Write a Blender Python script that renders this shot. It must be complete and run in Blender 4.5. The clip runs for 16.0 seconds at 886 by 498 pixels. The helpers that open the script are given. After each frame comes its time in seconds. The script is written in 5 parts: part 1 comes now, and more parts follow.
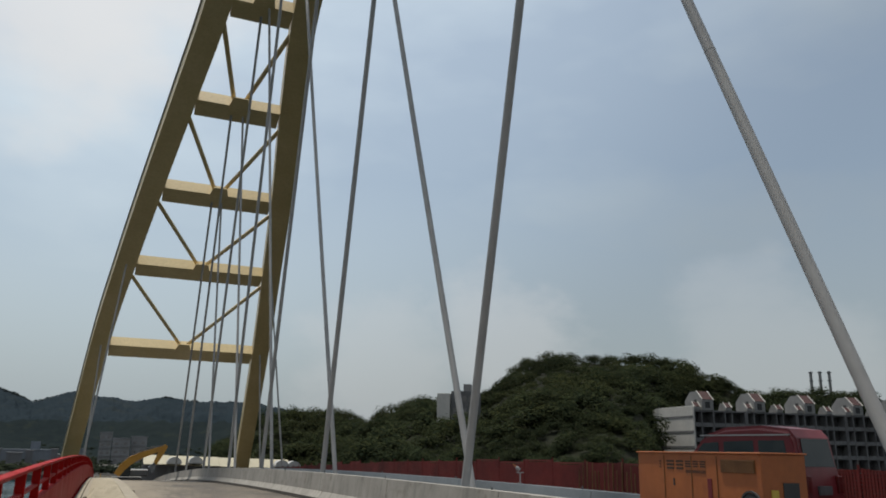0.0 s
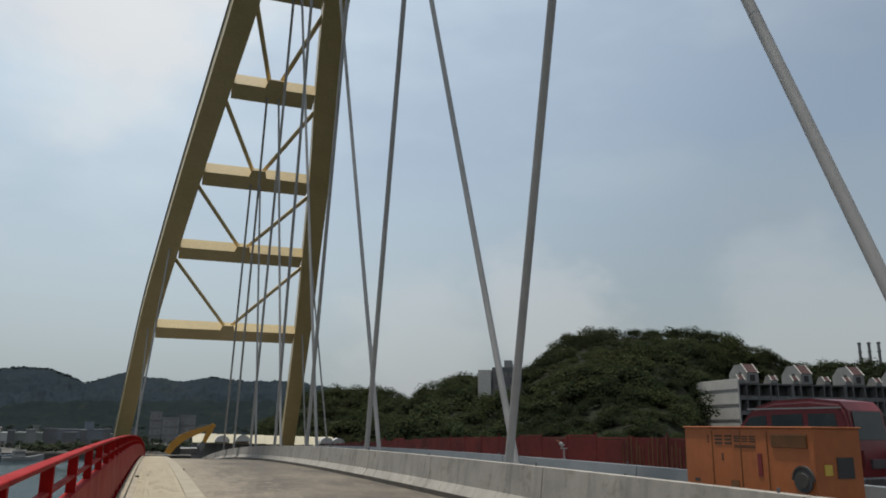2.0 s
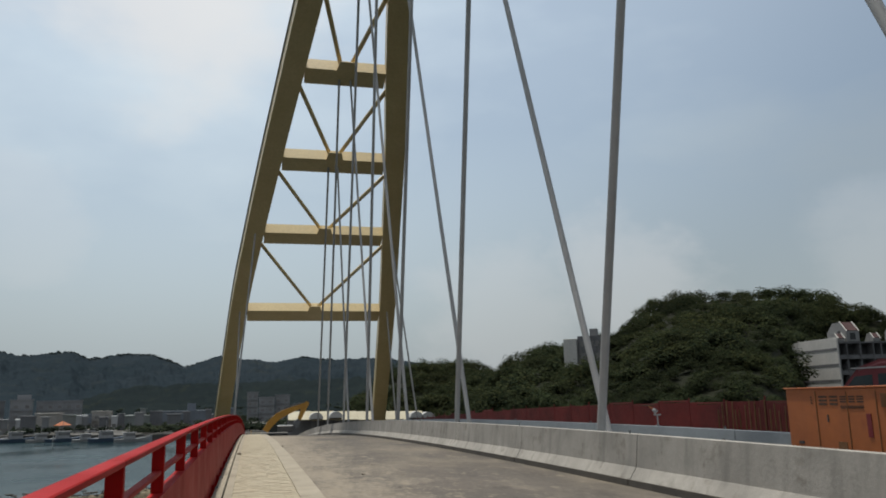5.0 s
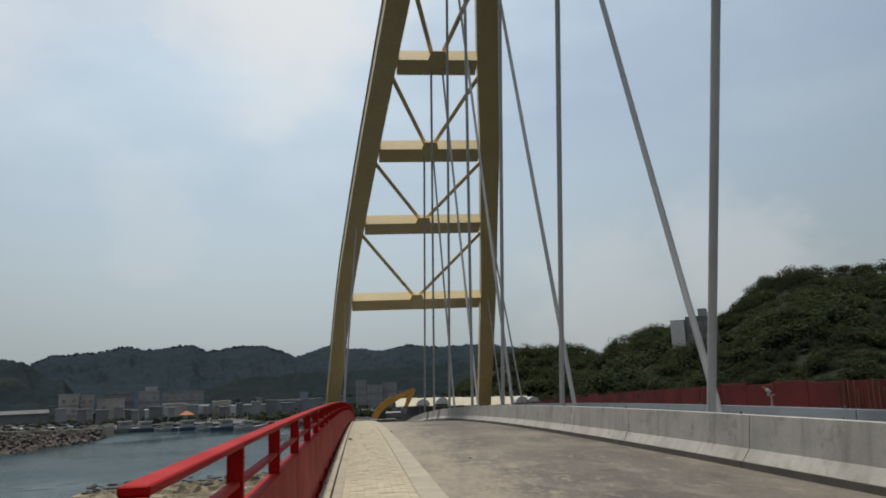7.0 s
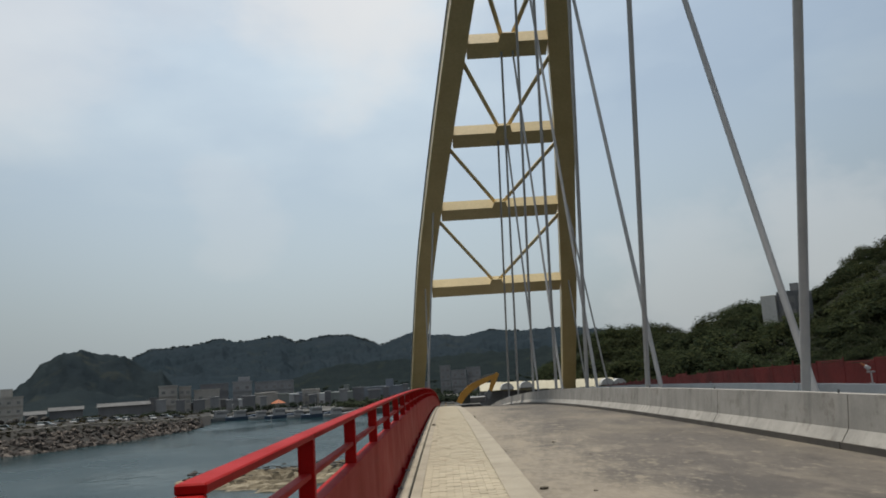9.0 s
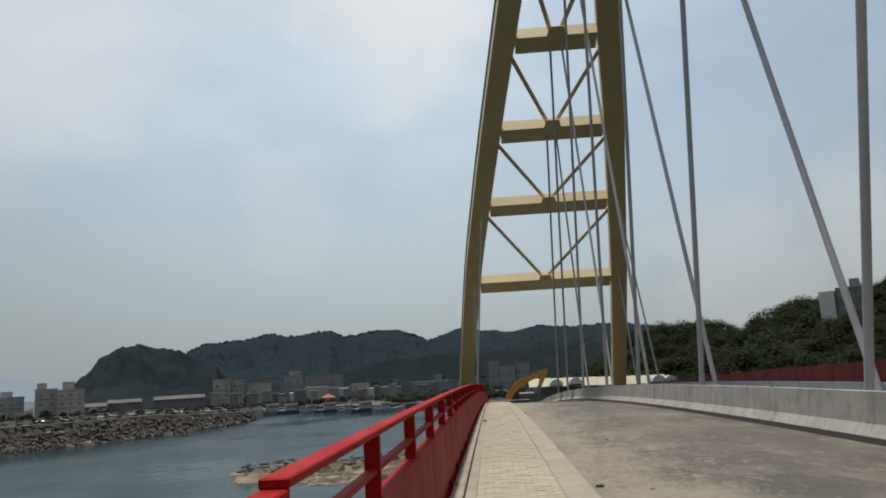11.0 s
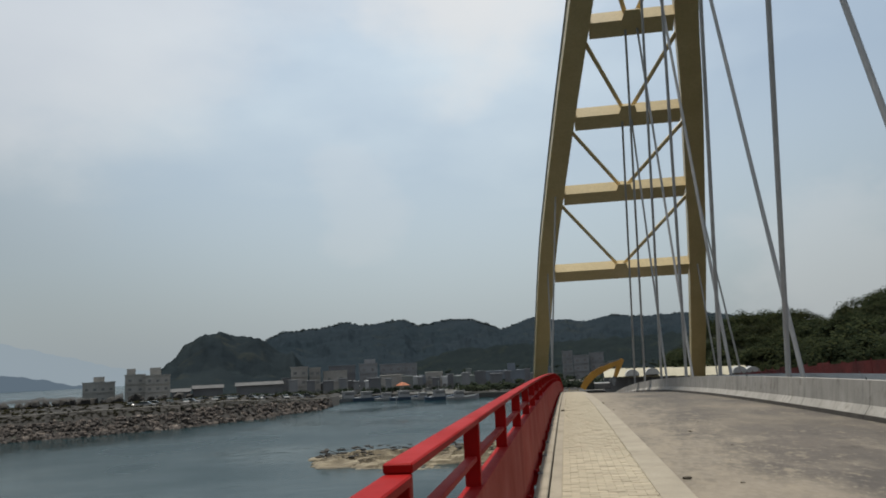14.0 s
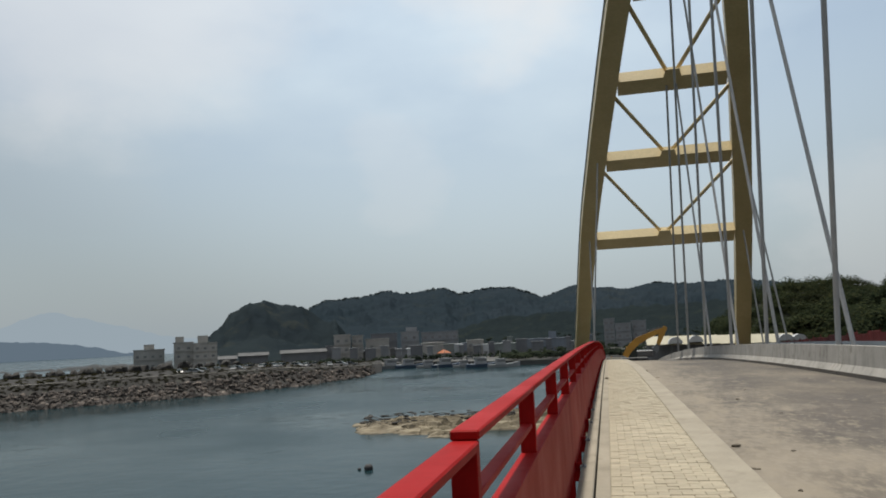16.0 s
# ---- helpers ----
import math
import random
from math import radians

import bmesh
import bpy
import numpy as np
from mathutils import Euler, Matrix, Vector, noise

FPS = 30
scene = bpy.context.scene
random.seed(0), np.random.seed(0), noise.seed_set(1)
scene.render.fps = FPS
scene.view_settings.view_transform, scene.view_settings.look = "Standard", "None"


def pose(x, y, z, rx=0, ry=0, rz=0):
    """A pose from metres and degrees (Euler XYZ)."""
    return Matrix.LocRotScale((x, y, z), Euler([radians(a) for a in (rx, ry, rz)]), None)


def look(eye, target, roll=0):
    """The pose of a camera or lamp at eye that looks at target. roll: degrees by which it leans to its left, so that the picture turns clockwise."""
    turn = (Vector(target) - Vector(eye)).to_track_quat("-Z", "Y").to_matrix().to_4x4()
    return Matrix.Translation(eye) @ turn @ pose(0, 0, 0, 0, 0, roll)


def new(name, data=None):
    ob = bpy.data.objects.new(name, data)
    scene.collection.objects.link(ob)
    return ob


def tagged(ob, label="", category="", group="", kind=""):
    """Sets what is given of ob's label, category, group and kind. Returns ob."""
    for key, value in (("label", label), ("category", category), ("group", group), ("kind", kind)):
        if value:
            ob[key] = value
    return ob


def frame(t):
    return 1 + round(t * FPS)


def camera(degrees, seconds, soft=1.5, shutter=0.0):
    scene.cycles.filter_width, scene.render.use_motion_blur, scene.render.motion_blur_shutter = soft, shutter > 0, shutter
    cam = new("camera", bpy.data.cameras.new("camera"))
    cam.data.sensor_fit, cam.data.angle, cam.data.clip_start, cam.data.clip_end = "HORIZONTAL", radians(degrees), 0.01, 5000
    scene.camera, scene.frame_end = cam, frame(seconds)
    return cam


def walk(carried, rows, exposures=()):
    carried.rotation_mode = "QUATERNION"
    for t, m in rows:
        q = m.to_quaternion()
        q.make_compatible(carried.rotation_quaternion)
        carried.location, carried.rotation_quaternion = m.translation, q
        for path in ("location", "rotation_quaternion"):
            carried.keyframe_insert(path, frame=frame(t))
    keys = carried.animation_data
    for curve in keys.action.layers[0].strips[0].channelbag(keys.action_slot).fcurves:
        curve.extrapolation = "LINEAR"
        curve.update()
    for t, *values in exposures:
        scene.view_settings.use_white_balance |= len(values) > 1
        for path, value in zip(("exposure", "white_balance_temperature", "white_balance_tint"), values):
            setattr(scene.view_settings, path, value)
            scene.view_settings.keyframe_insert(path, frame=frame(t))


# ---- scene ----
cam = camera(59.63, 16.0, soft=1.8)
# t, x, y, z and the turns of pose()
ROWS = [
    (0.0, 0.171, -0.055, 1.485, 104.67, -1.03, -23.11),
    (0.5, 0.190, -0.023, 1.496, 104.37, -1.04, -22.40),
    (1.0, 0.188, 0.001, 1.498, 103.70, -0.91, -21.72),
    (1.5, 0.193, 0.029, 1.508, 103.17, -0.45, -20.83),
    (2.0, 0.190, 0.044, 1.506, 102.95, -0.46, -20.08),
    (2.5, 0.190, 0.067, 1.511, 102.67, -0.09, -19.29),
    (3.0, 0.183, 0.097, 1.512, 102.48, 0.06, -18.41),
    (3.5, 0.177, 0.111, 1.516, 102.45, 0.35, -17.17),
    (4.0, 0.178, 0.121, 1.523, 101.99, 0.69, -15.66),
    (6.5, 0.143, 0.062, 1.457, 100.24, 2.18, -9.15),
    (7.0, 0.184, 0.022, 1.471, 100.23, 2.33, -6.09),
    (7.5, 0.252, 0.036, 1.487, 99.84, 2.40, -3.79),
    (8.0, 0.303, 0.081, 1.488, 99.59, 2.81, -2.64),
    (8.5, 0.325, 0.118, 1.483, 99.46, 2.83, -1.88),
    (9.0, 0.281, 0.132, 1.487, 99.43, 3.62, 0.05),
    (11.5, 0.175, 0.091, 1.505, 99.25, 3.03, 4.60),
    (12.0, 0.142, 0.111, 1.506, 99.17, 2.99, 5.90),
    (12.5, 0.122, 0.101, 1.506, 99.01, 2.67, 6.49),
    (13.0, 0.094, 0.089, 1.506, 98.81, 2.69, 7.31),
    (13.5, 0.084, 0.053, 1.514, 98.98, 2.67, 7.97),
    (14.0, 0.057, 0.024, 1.515, 98.79, 2.76, 8.91),
    (14.5, 0.036, 0.007, 1.519, 98.61, 3.02, 10.09),
    (15.0, 0.017, 0.004, 1.519, 98.19, 3.06, 11.02),
    (15.5, 0.001, -0.006, 1.521, 97.85, 3.09, 11.50),
    (16.0, -0.018, -0.019, 1.524, 96.59, 2.78, 11.92),
]
walk(cam, [(t, pose(x, y, z, rx, ry, rz)) for t, x, y, z, rx, ry, rz in ROWS],
     exposures=[(0.0, -0.04), (2.0, -0.01), (4.0, 0.0), (14.0, 0.0), (15.0, 0.03), (15.5, 0.07), (16.0, 0.11)])

# ---- light ----
SUN_AZ, SUN_EL = -32.0, 78.0          # degrees from +y towards +x, and above the horizon
world = bpy.data.worlds.new("sky")
scene.world = world
world.use_nodes = True
wn, wl = world.node_tree.nodes, world.node_tree.links
sky = wn.new("ShaderNodeTexSky")
sky.sky_type, sky.sun_disc = "NISHITA", False
sky.sun_elevation, sky.sun_rotation = radians(SUN_EL), radians(SUN_AZ)
sky.air_density, sky.dust_density, sky.ozone_density = 1.3, 1.2, 1.0
co = wn.new("ShaderNodeTexCoord")


def wmap(sock, lo, hi, a, b, smooth=False):
    r = wn.new("ShaderNodeMapRange")
    if smooth:
        r.interpolation_type = "SMOOTHSTEP"
    for k, v in (("From Min", lo), ("From Max", hi), ("To Min", a), ("To Max", b)):
        r.inputs[k].default_value = v
    wl.new(sock, r.inputs["Value"])
    return r.outputs["Result"]


def wmath(op, a, b):
    m = wn.new("ShaderNodeMath")
    m.operation = op
    for k, v in enumerate((a, b)):
        if hasattr(v, "links"):
            wl.new(v, m.inputs[k])
        else:
            m.inputs[k].default_value = v
    return m.outputs["Value"]


def wmix(fac, a, b):
    m = wn.new("ShaderNodeMix")
    m.data_type = "RGBA"
    for k, v in (("Factor", fac), ("A", a), ("B", b)):
        if hasattr(v, "links"):
            wl.new(v, m.inputs[k])
        else:
            m.inputs[k].default_value = v
    return m.outputs["Result"]


def sky_way(az, el):
    return Vector((math.sin(radians(az)) * math.cos(radians(el)), math.cos(radians(az)) * math.cos(radians(el)), math.sin(radians(el))))


def wnoise(scale, detail, rough, stretch):
    mp = wn.new("ShaderNodeMapping")
    mp.inputs["Scale"].default_value = stretch
    mp.inputs["Location"].default_value = (0.35, 0.1, 0.0)
    wl.new(co.outputs["Generated"], mp.inputs["Vector"])
    t = wn.new("ShaderNodeTexNoise")
    t.inputs["Scale"].default_value, t.inputs["Detail"].default_value, t.inputs["Roughness"].default_value = scale, detail, rough
    wl.new(mp.outputs["Vector"], t.inputs["Vector"])
    return t


def wdot(vec, way):
    d = wn.new("ShaderNodeVectorMath")
    d.operation = "DOT_PRODUCT"
    wl.new(vec, d.inputs[0])
    d.inputs[1].default_value = way
    return d.outputs["Value"]


thin = wnoise(2.1, 5.0, 0.5, (1, 1, 2.2))
sp = wn.new("ShaderNodeSeparateXYZ")
wl.new(co.outputs["Generated"], sp.inputs["Vector"])
# blue sky under thin milky haze that thickens to the horizon and towards the sun
milky = wmath("MAXIMUM", wmap(thin.outputs["Fac"], 0.38, 0.66, 0.40, 0.78), wmap(sp.outputs["Z"], 0.0, 0.36, 1.0, 0.35))
near_sun = wmap(wdot(co.outputs["Generated"], sky_way(-4, 47)), 0.62, 0.93, 0.70, 1.37, True)
glow = wmath("MULTIPLY", near_sun, wmap(sp.outputs["Z"], 0.0, 0.5, 0.84, 1.12))
hz = wn.new("ShaderNodeVectorMath")
hz.operation = "SCALE"
hz.inputs[0].default_value = (5.72, 6.56, 7.03)
wl.new(glow, hz.inputs["Scale"])
air = wmix(milky, sky.outputs["Color"], hz.outputs["Vector"])
# soft cumulus banks: direction, breadth in degrees, thickness
warp = wnoise(6.0, 5.0, 0.55, (1, 1, 1.6))
wv = wn.new("ShaderNodeVectorMath")
wv.operation = "MULTIPLY_ADD"
wl.new(warp.outputs["Color"], wv.inputs[0])
wv.inputs[1].default_value = (0.22, 0.22, 0.22)
wl.new(co.outputs["Generated"], wv.inputs[2])
wo = wn.new("ShaderNodeVectorMath")
wo.operation = "SUBTRACT"
wl.new(wv.outputs["Vector"], wo.inputs[0])
wo.inputs[1].default_value = (0.11, 0.11, 0.11)
wnm = wn.new("ShaderNodeVectorMath")
wnm.operation = "NORMALIZE"
wl.new(wo.outputs["Vector"], wnm.inputs[0])
bank = None
for az, el, wide, thick in ((-6, 32, 10.5, 0.8), (-36, 28, 13, 0.5), (-20, 33, 9, 0.3), (-14.2, 11.5, 4.0, 0.15), (27.5, 7.5, 5.5, 0.33), (18, 5.5, 5.5, 0.25), (46, 6, 7, 0.2), (100, 20, 20, 0.6), (-120, 30, 25, 0.7), (180, 25, 25, 0.6)):
    f = wmap(wdot(wnm.outputs["Vector"], sky_way(az, el)), math.cos(radians(wide * 1.25)), math.cos(radians(wide * 0.45)), 0.0, thick, True)
    bank = f if bank is None else wmath("MAXIMUM", bank, f)
cw = wn.new("ShaderNodeVectorMath")
cw.operation = "SCALE"
cw.inputs[0].default_value = (8.0, 8.0, 8.0)
wl.new(wmap(sp.outputs["Z"], 0.0, 0.5, 0.86, 1.12), cw.inputs["Scale"])
air = wmix(bank, air, cw.outputs["Vector"])
bg = wn["Background"]
bg.inputs["Strength"].default_value = 0.09
wl.new(air, bg.inputs["Color"])
sun = new("sun", bpy.data.lights.new("sun", "SUN"))
sun.data.energy, sun.data.angle, sun.data.color = 4.8, radians(3), (1.0, 0.95, 0.86)
sun.matrix_world = look((0, 0, 60), (-math.sin(radians(SUN_AZ)) * math.cos(radians(SUN_EL)) * 50, -math.cos(radians(SUN_AZ)) * math.cos(radians(SUN_EL)) * 50, 60 - math.sin(radians(SUN_EL)) * 50))


# ---- materials ----
def material(name, a, b, rough=0.7, coarse=0.6, fine=12.0, bump=0.15, metal=0.0, third=None, dist=0.02, stretch=(1, 1, 1), vary=0.0, streak=0.0, spec=0.5, island=False):
    """Two-scale mottled surface: a and b mixed by coarse noise, fine grain on top, bump from both; third is a stain colour."""
    m = bpy.data.materials.new(name)
    m.use_nodes = True
    n, l = m.node_tree.nodes, m.node_tree.links
    p = n["Principled BSDF"]
    tc = n.new("ShaderNodeTexCoord")
    mapping = n.new("ShaderNodeMapping")
    mapping.inputs["Scale"].default_value = stretch
    l.new(tc.outputs["Object"], mapping.inputs["Vector"])

    def noise_node(scale, detail, rgh=0.6):
        t = n.new("ShaderNodeTexNoise")
        t.inputs["Scale"].default_value, t.inputs["Detail"].default_value, t.inputs["Roughness"].default_value = scale, detail, rgh
        l.new(mapping.outputs["Vector"], t.inputs["Vector"])
        return t

    def mix(fac, ca, cb, kind="MIX"):
        x = n.new("ShaderNodeMix")
        x.data_type, x.blend_type = "RGBA", kind
        for sock, v in (("Factor", fac), ("A", ca), ("B", cb)):
            if hasattr(v, "links"):
                l.new(v, x.inputs[sock])
            else:
                x.inputs[sock].default_value = v
        return x.outputs["Result"]

    def ramp(sock, lo, hi, out=1.0):
        r = n.new("ShaderNodeMapRange")
        r.inputs["From Min"].default_value, r.inputs["From Max"].default_value, r.inputs["To Max"].default_value = lo, hi, out
        l.new(sock, r.inputs["Value"])
        return r.outputs["Result"]

    big, small = noise_node(coarse, 5), noise_node(fine, 6, 0.7)
    col = mix(ramp(big.outputs["Fac"], 0.35, 0.65), (*a, 1), (*b, 1))
    col = mix(ramp(small.outputs["Fac"], 0.3, 0.7, 0.35), col, (*[0.55 * (u + v) / 2 for u, v in zip(a, b)], 1))
    if third:
        st = noise_node(coarse * 2.7, 7, 0.65)
        col = mix(ramp(st.outputs["Fac"], 0.56, 0.68, 0.8), col, (*third, 1))
    if vary:
        oi = n.new("ShaderNodeNewGeometry") if island else n.new("ShaderNodeObjectInfo")
        hs = n.new("ShaderNodeHueSaturation")
        mr = n.new("ShaderNodeMapRange")
        mr.inputs["To Min"].default_value, mr.inputs["To Max"].default_value = 1 - vary, 1 + vary
        l.new(oi.outputs["Random Per Island" if island else "Random"], mr.inputs["Value"])
        l.new(mr.outputs["Result"], hs.inputs["Value"])
        l.new(col, hs.inputs["Color"])
        col = hs.outputs["Color"]
    if streak:
        sm = n.new("ShaderNodeMapping")
        sm.inputs["Scale"].default_value = (2.2, 2.2, 0.12)
        l.new(tc.outputs["Object"], sm.inputs["Vector"])
        sn = n.new("ShaderNodeTexNoise")
        sn.inputs["Scale"].default_value, sn.inputs["Detail"].default_value = 1.6, 5
        l.new(sm.outputs["Vector"], sn.inputs["Vector"])
        col = mix(ramp(sn.outputs["Fac"], 0.52, 0.75, streak), col, (*[0.35 * v for v in b], 1))
    l.new(col, p.inputs["Base Color"])
    p.inputs["Roughness"].default_value, p.inputs["Metallic"].default_value = rough, metal
    p.inputs["Specular IOR Level"].default_value = spec
    rr = ramp(big.outputs["Fac"], 0.2, 0.8)
    rm = n.new("ShaderNodeMapRange")
    rm.inputs["To Min"].default_value, rm.inputs["To Max"].default_value = max(0.02, rough - 0.1), min(1, rough + 0.1)
    l.new(rr, rm.inputs["Value"])
    l.new(rm.outputs["Result"], p.inputs["Roughness"])
    if bump:
        bp = n.new("ShaderNodeBump")
        bp.inputs["Strength"].default_value, bp.inputs["Distance"].default_value = bump, dist
        l.new(small.outputs["Fac"], bp.inputs["Height"])
        l.new(bp.outputs["Normal"], p.inputs["Normal"])
    return m


def road_material():
    """Dusty site concrete: grey wheel-worn patches, pale dried mud, more dust towards the kerb."""
    m = material("road_concrete", (0.0585, 0.0509, 0.044), (0.0998, 0.086, 0.0716), 0.92, 0.3, 9, 0.25, stretch=(1, 0.5, 1), spec=0.3)
    n, l = m.node_tree.nodes, m.node_tree.links
    base = n["Principled BSDF"].inputs["Base Color"].links[0].from_socket
    tc = n.new("ShaderNodeTexCoord")
    sx = n.new("ShaderNodeSeparateXYZ")
    l.new(tc.outputs["Object"], sx.inputs["Vector"])
    near = n.new("ShaderNodeMapRange")
    for k, v in (("From Min", 1.3), ("From Max", 4.2), ("To Min", 0.13), ("To Max", -0.02)):
        near.inputs[k].default_value = v
    l.new(sx.outputs["X"], near.inputs["Value"])
    mp2 = n.new("ShaderNodeMapping")
    mp2.inputs["Scale"].default_value = (1, 0.42, 1)
    l.new(tc.outputs["Object"], mp2.inputs["Vector"])
    for scale, lo, hi, amount, col in ((1.9, 0.57, 0.70, 0.6, (0.036, 0.031, 0.026)), (0.26, 0.46, 0.68, 0.7, (0.179, 0.151, 0.114)), (1.1, 0.50, 0.70, 0.6, (0.2, 0.172, 0.134)), (9.0, 0.56, 0.68, 0.45, (0.213, 0.186, 0.144)), (6.0, 0.56, 0.70, 0.5, (0.0482, 0.0413, 0.0344)), (0.55, 0.55, 0.72, 0.7, (0.0344, 0.0303, 0.0268)), (3.5, 0.57, 0.69, 0.65, (0.193, 0.165, 0.124))):
        t = n.new("ShaderNodeTexNoise")
        t.inputs["Scale"].default_value, t.inputs["Detail"].default_value, t.inputs["Roughness"].default_value = scale, 8, 0.62
        l.new(mp2.outputs["Vector"], t.inputs["Vector"])
        ad = n.new("ShaderNodeMath")
        ad.operation = "ADD" if col[0] > 0.07 else "SUBTRACT"
        l.new(t.outputs["Fac"], ad.inputs[0])
        l.new(near.outputs["Result"], ad.inputs[1])
        mr = n.new("ShaderNodeMapRange")
        for k, v in (("From Min", lo), ("From Max", hi), ("To Max", amount)):
            mr.inputs[k].default_value = v
        l.new(ad.outputs["Value"], mr.inputs["Value"])
        x = n.new("ShaderNodeMix")
        x.data_type = "RGBA"
        l.new(mr.outputs["Result"], x.inputs["Factor"])
        l.new(base, x.inputs["A"])
        x.inputs["B"].default_value = (*col, 1)
        base = x.outputs["Result"]
    l.new(base, n["Principled BSDF"].inputs["Base Color"])
    return m


M_ROAD = road_material()
M_BRICK = material("paving_brick", (0.285, 0.25, 0.178), (0.325, 0.283, 0.205), 0.9, 1.2, 25, 0.25, third=(0.225, 0.172, 0.115), vary=0.12)
M_SAND = material("joint_sand", (0.27, 0.235, 0.165), (0.225, 0.19, 0.135), 0.95, 1.2, 30, 0.2)
M_KERB = material("kerb_stone", (0.275, 0.243, 0.185), (0.21, 0.184, 0.14), 0.9, 0.9, 22, 0.2, third=(0.175, 0.148, 0.108))
M_CONC = material("barrier_concrete", (0.30, 0.285, 0.255), (0.215, 0.205, 0.185), 0.85, 0.9, 18, 0.25, third=(0.135, 0.12, 0.10), streak=0.45)
M_CONC2 = material("far_barrier_concrete", (0.27, 0.29, 0.30), (0.21, 0.225, 0.235), 0.85, 0.7, 18, 0.2)
M_RED = material("red_paint", (0.27, 0.0055, 0.005), (0.215, 0.004, 0.004), 0.55, 1.5, 30, 0.04, vary=0.06, spec=0.07)
M_YEL = material("yellow_paint", (0.60, 0.477, 0.25), (0.525, 0.41, 0.208), 0.45, 0.25, 4, 0.04, streak=0.12)
M_WHITE = material("hanger_sheath", (0.35, 0.345, 0.335), (0.30, 0.297, 0.292), 0.6, 0.5, 1.6, 0.0)
M_STEEL = material("grey_steel", (0.16, 0.17, 0.18), (0.11, 0.115, 0.12), 0.5, 2, 20, 0.1, metal=0.6)
M_DARK = material("rubber_and_shade", (0.025, 0.025, 0.027), (0.04, 0.04, 0.04), 0.8, 3, 30, 0.1)
# Mountain forest with distance haze painted in as a bluish base.
M_FOREST_HAZE = material("forest", (0.017, 0.025, 0.031), (0.022, 0.030, 0.037), 0.95, 0.012, 0.12, 0.6, third=(0.025, 0.031, 0.033), dist=3.0, spec=0.0)
# Soil taken near black, so gaps between tree crowns look shaded.
M_SOIL = material("soil_and_gap_shade", (0.00935, 0.01155, 0.00605), (0.01375, 0.01485, 0.0077), 0.95, 0.06, 0.8, 0.6, third=(0.0176, 0.0165, 0.0099), dist=0.3, spec=0.1)
M_ROCK = material("armour_rock", (0.070, 0.055, 0.044), (0.022, 0.018, 0.016), 0.9, 0.9, 5, 0.5, third=(0.22, 0.185, 0.155), vary=0.75, dist=0.1)
M_WATER = bpy.data.materials.new("harbour_water")
M_WATER.use_nodes = True
wnn, wll = M_WATER.node_tree.nodes, M_WATER.node_tree.links
wp = wnn["Principled BSDF"]
wp.inputs["Base Color"].default_value = (0.008, 0.021, 0.025, 1)
wp.inputs["IOR"].default_value = 1.12
wp.inputs["Specular IOR Level"].default_value = 0.5
wt = wnn.new("ShaderNodeTexCoord")
w1 = wnn.new("ShaderNodeTexNoise")
w1.inputs["Scale"].default_value, w1.inputs["Detail"].default_value = 0.4, 3
wll.new(wt.outputs["Object"], w1.inputs["Vector"])
wb = wnn.new("ShaderNodeBump")
wb.inputs["Strength"].default_value, wb.inputs["Distance"].default_value = 0.24, 0.3
wll.new(w1.outputs["Fac"], wb.inputs["Height"])
wll.new(wb.outputs["Normal"], wp.inputs["Normal"])
# calm and wind-ruffled patches
w2 = wnn.new("ShaderNodeTexNoise")
w2.inputs["Scale"].default_value, w2.inputs["Detail"].default_value = 0.03, 3
wll.new(wt.outputs["Object"], w2.inputs["Vector"])
w3 = wnn.new("ShaderNodeMapRange")
for k, v in (("From Min", 0.35), ("From Max", 0.65), ("To Min", 0.10), ("To Max", 0.30)):
    w3.inputs[k].default_value = v
wll.new(w2.outputs["Fac"], w3.inputs["Value"])
wll.new(w3.outputs["Result"], wp.inputs["Roughness"])


EYE = 1.5
WATER = -8.5


# ---- mesh helpers ----
def thing(name, label, category, group="", kind=""):
    return tagged(new(name), label, category, group, kind)


def part(name, bm, mat, parent=None, label="", smooth=False):
    me = bpy.data.meshes.new(name)
    bm.normal_update()
    bm.to_mesh(me)
    bm.free()
    me.materials.append(mat)
    if smooth:
        for f in me.polygons:
            f.use_smooth = True
    ob = new(name, me)
    if parent:
        ob.parent = parent
    if label:
        ob["label"] = label
    return ob


def raw(name, verts, faces, mat, parent=None, smooth=False, label=""):
    me = bpy.data.meshes.new(name)
    me.from_pydata([tuple(map(float, v)) for v in verts], [], [tuple(map(int, f)) for f in faces])
    me.materials.append(mat)
    if smooth:
        for f in me.polygons:
            f.use_smooth = True
    me.update()
    ob = new(name, me)
    if parent:
        ob.parent = parent
    if label:
        ob["label"] = label
    return ob


def box(bm, x0, x1, y0, y1, z0, z1, bevel=0.0, m=None):
    r = bmesh.ops.create_cube(bm, size=1)
    for v in r["verts"]:
        v.co = Vector(((x0 + x1) / 2 + v.co.x * (x1 - x0), (y0 + y1) / 2 + v.co.y * (y1 - y0), (z0 + z1) / 2 + v.co.z * (z1 - z0)))
    if bevel:
        es = list({e for v in r["verts"] for e in v.link_edges})
        b = bmesh.ops.bevel(bm, geom=es, offset=bevel, segments=1, affect="EDGES", profile=0.5)
        vs = list({v for f in b["faces"] for v in f.verts} | {v for v in r["verts"] if v.is_valid})
    else:
        vs = r["verts"]
    if m is not None:
        bmesh.ops.transform(bm, matrix=m, verts=[v for v in vs if v.is_valid])
    return bm


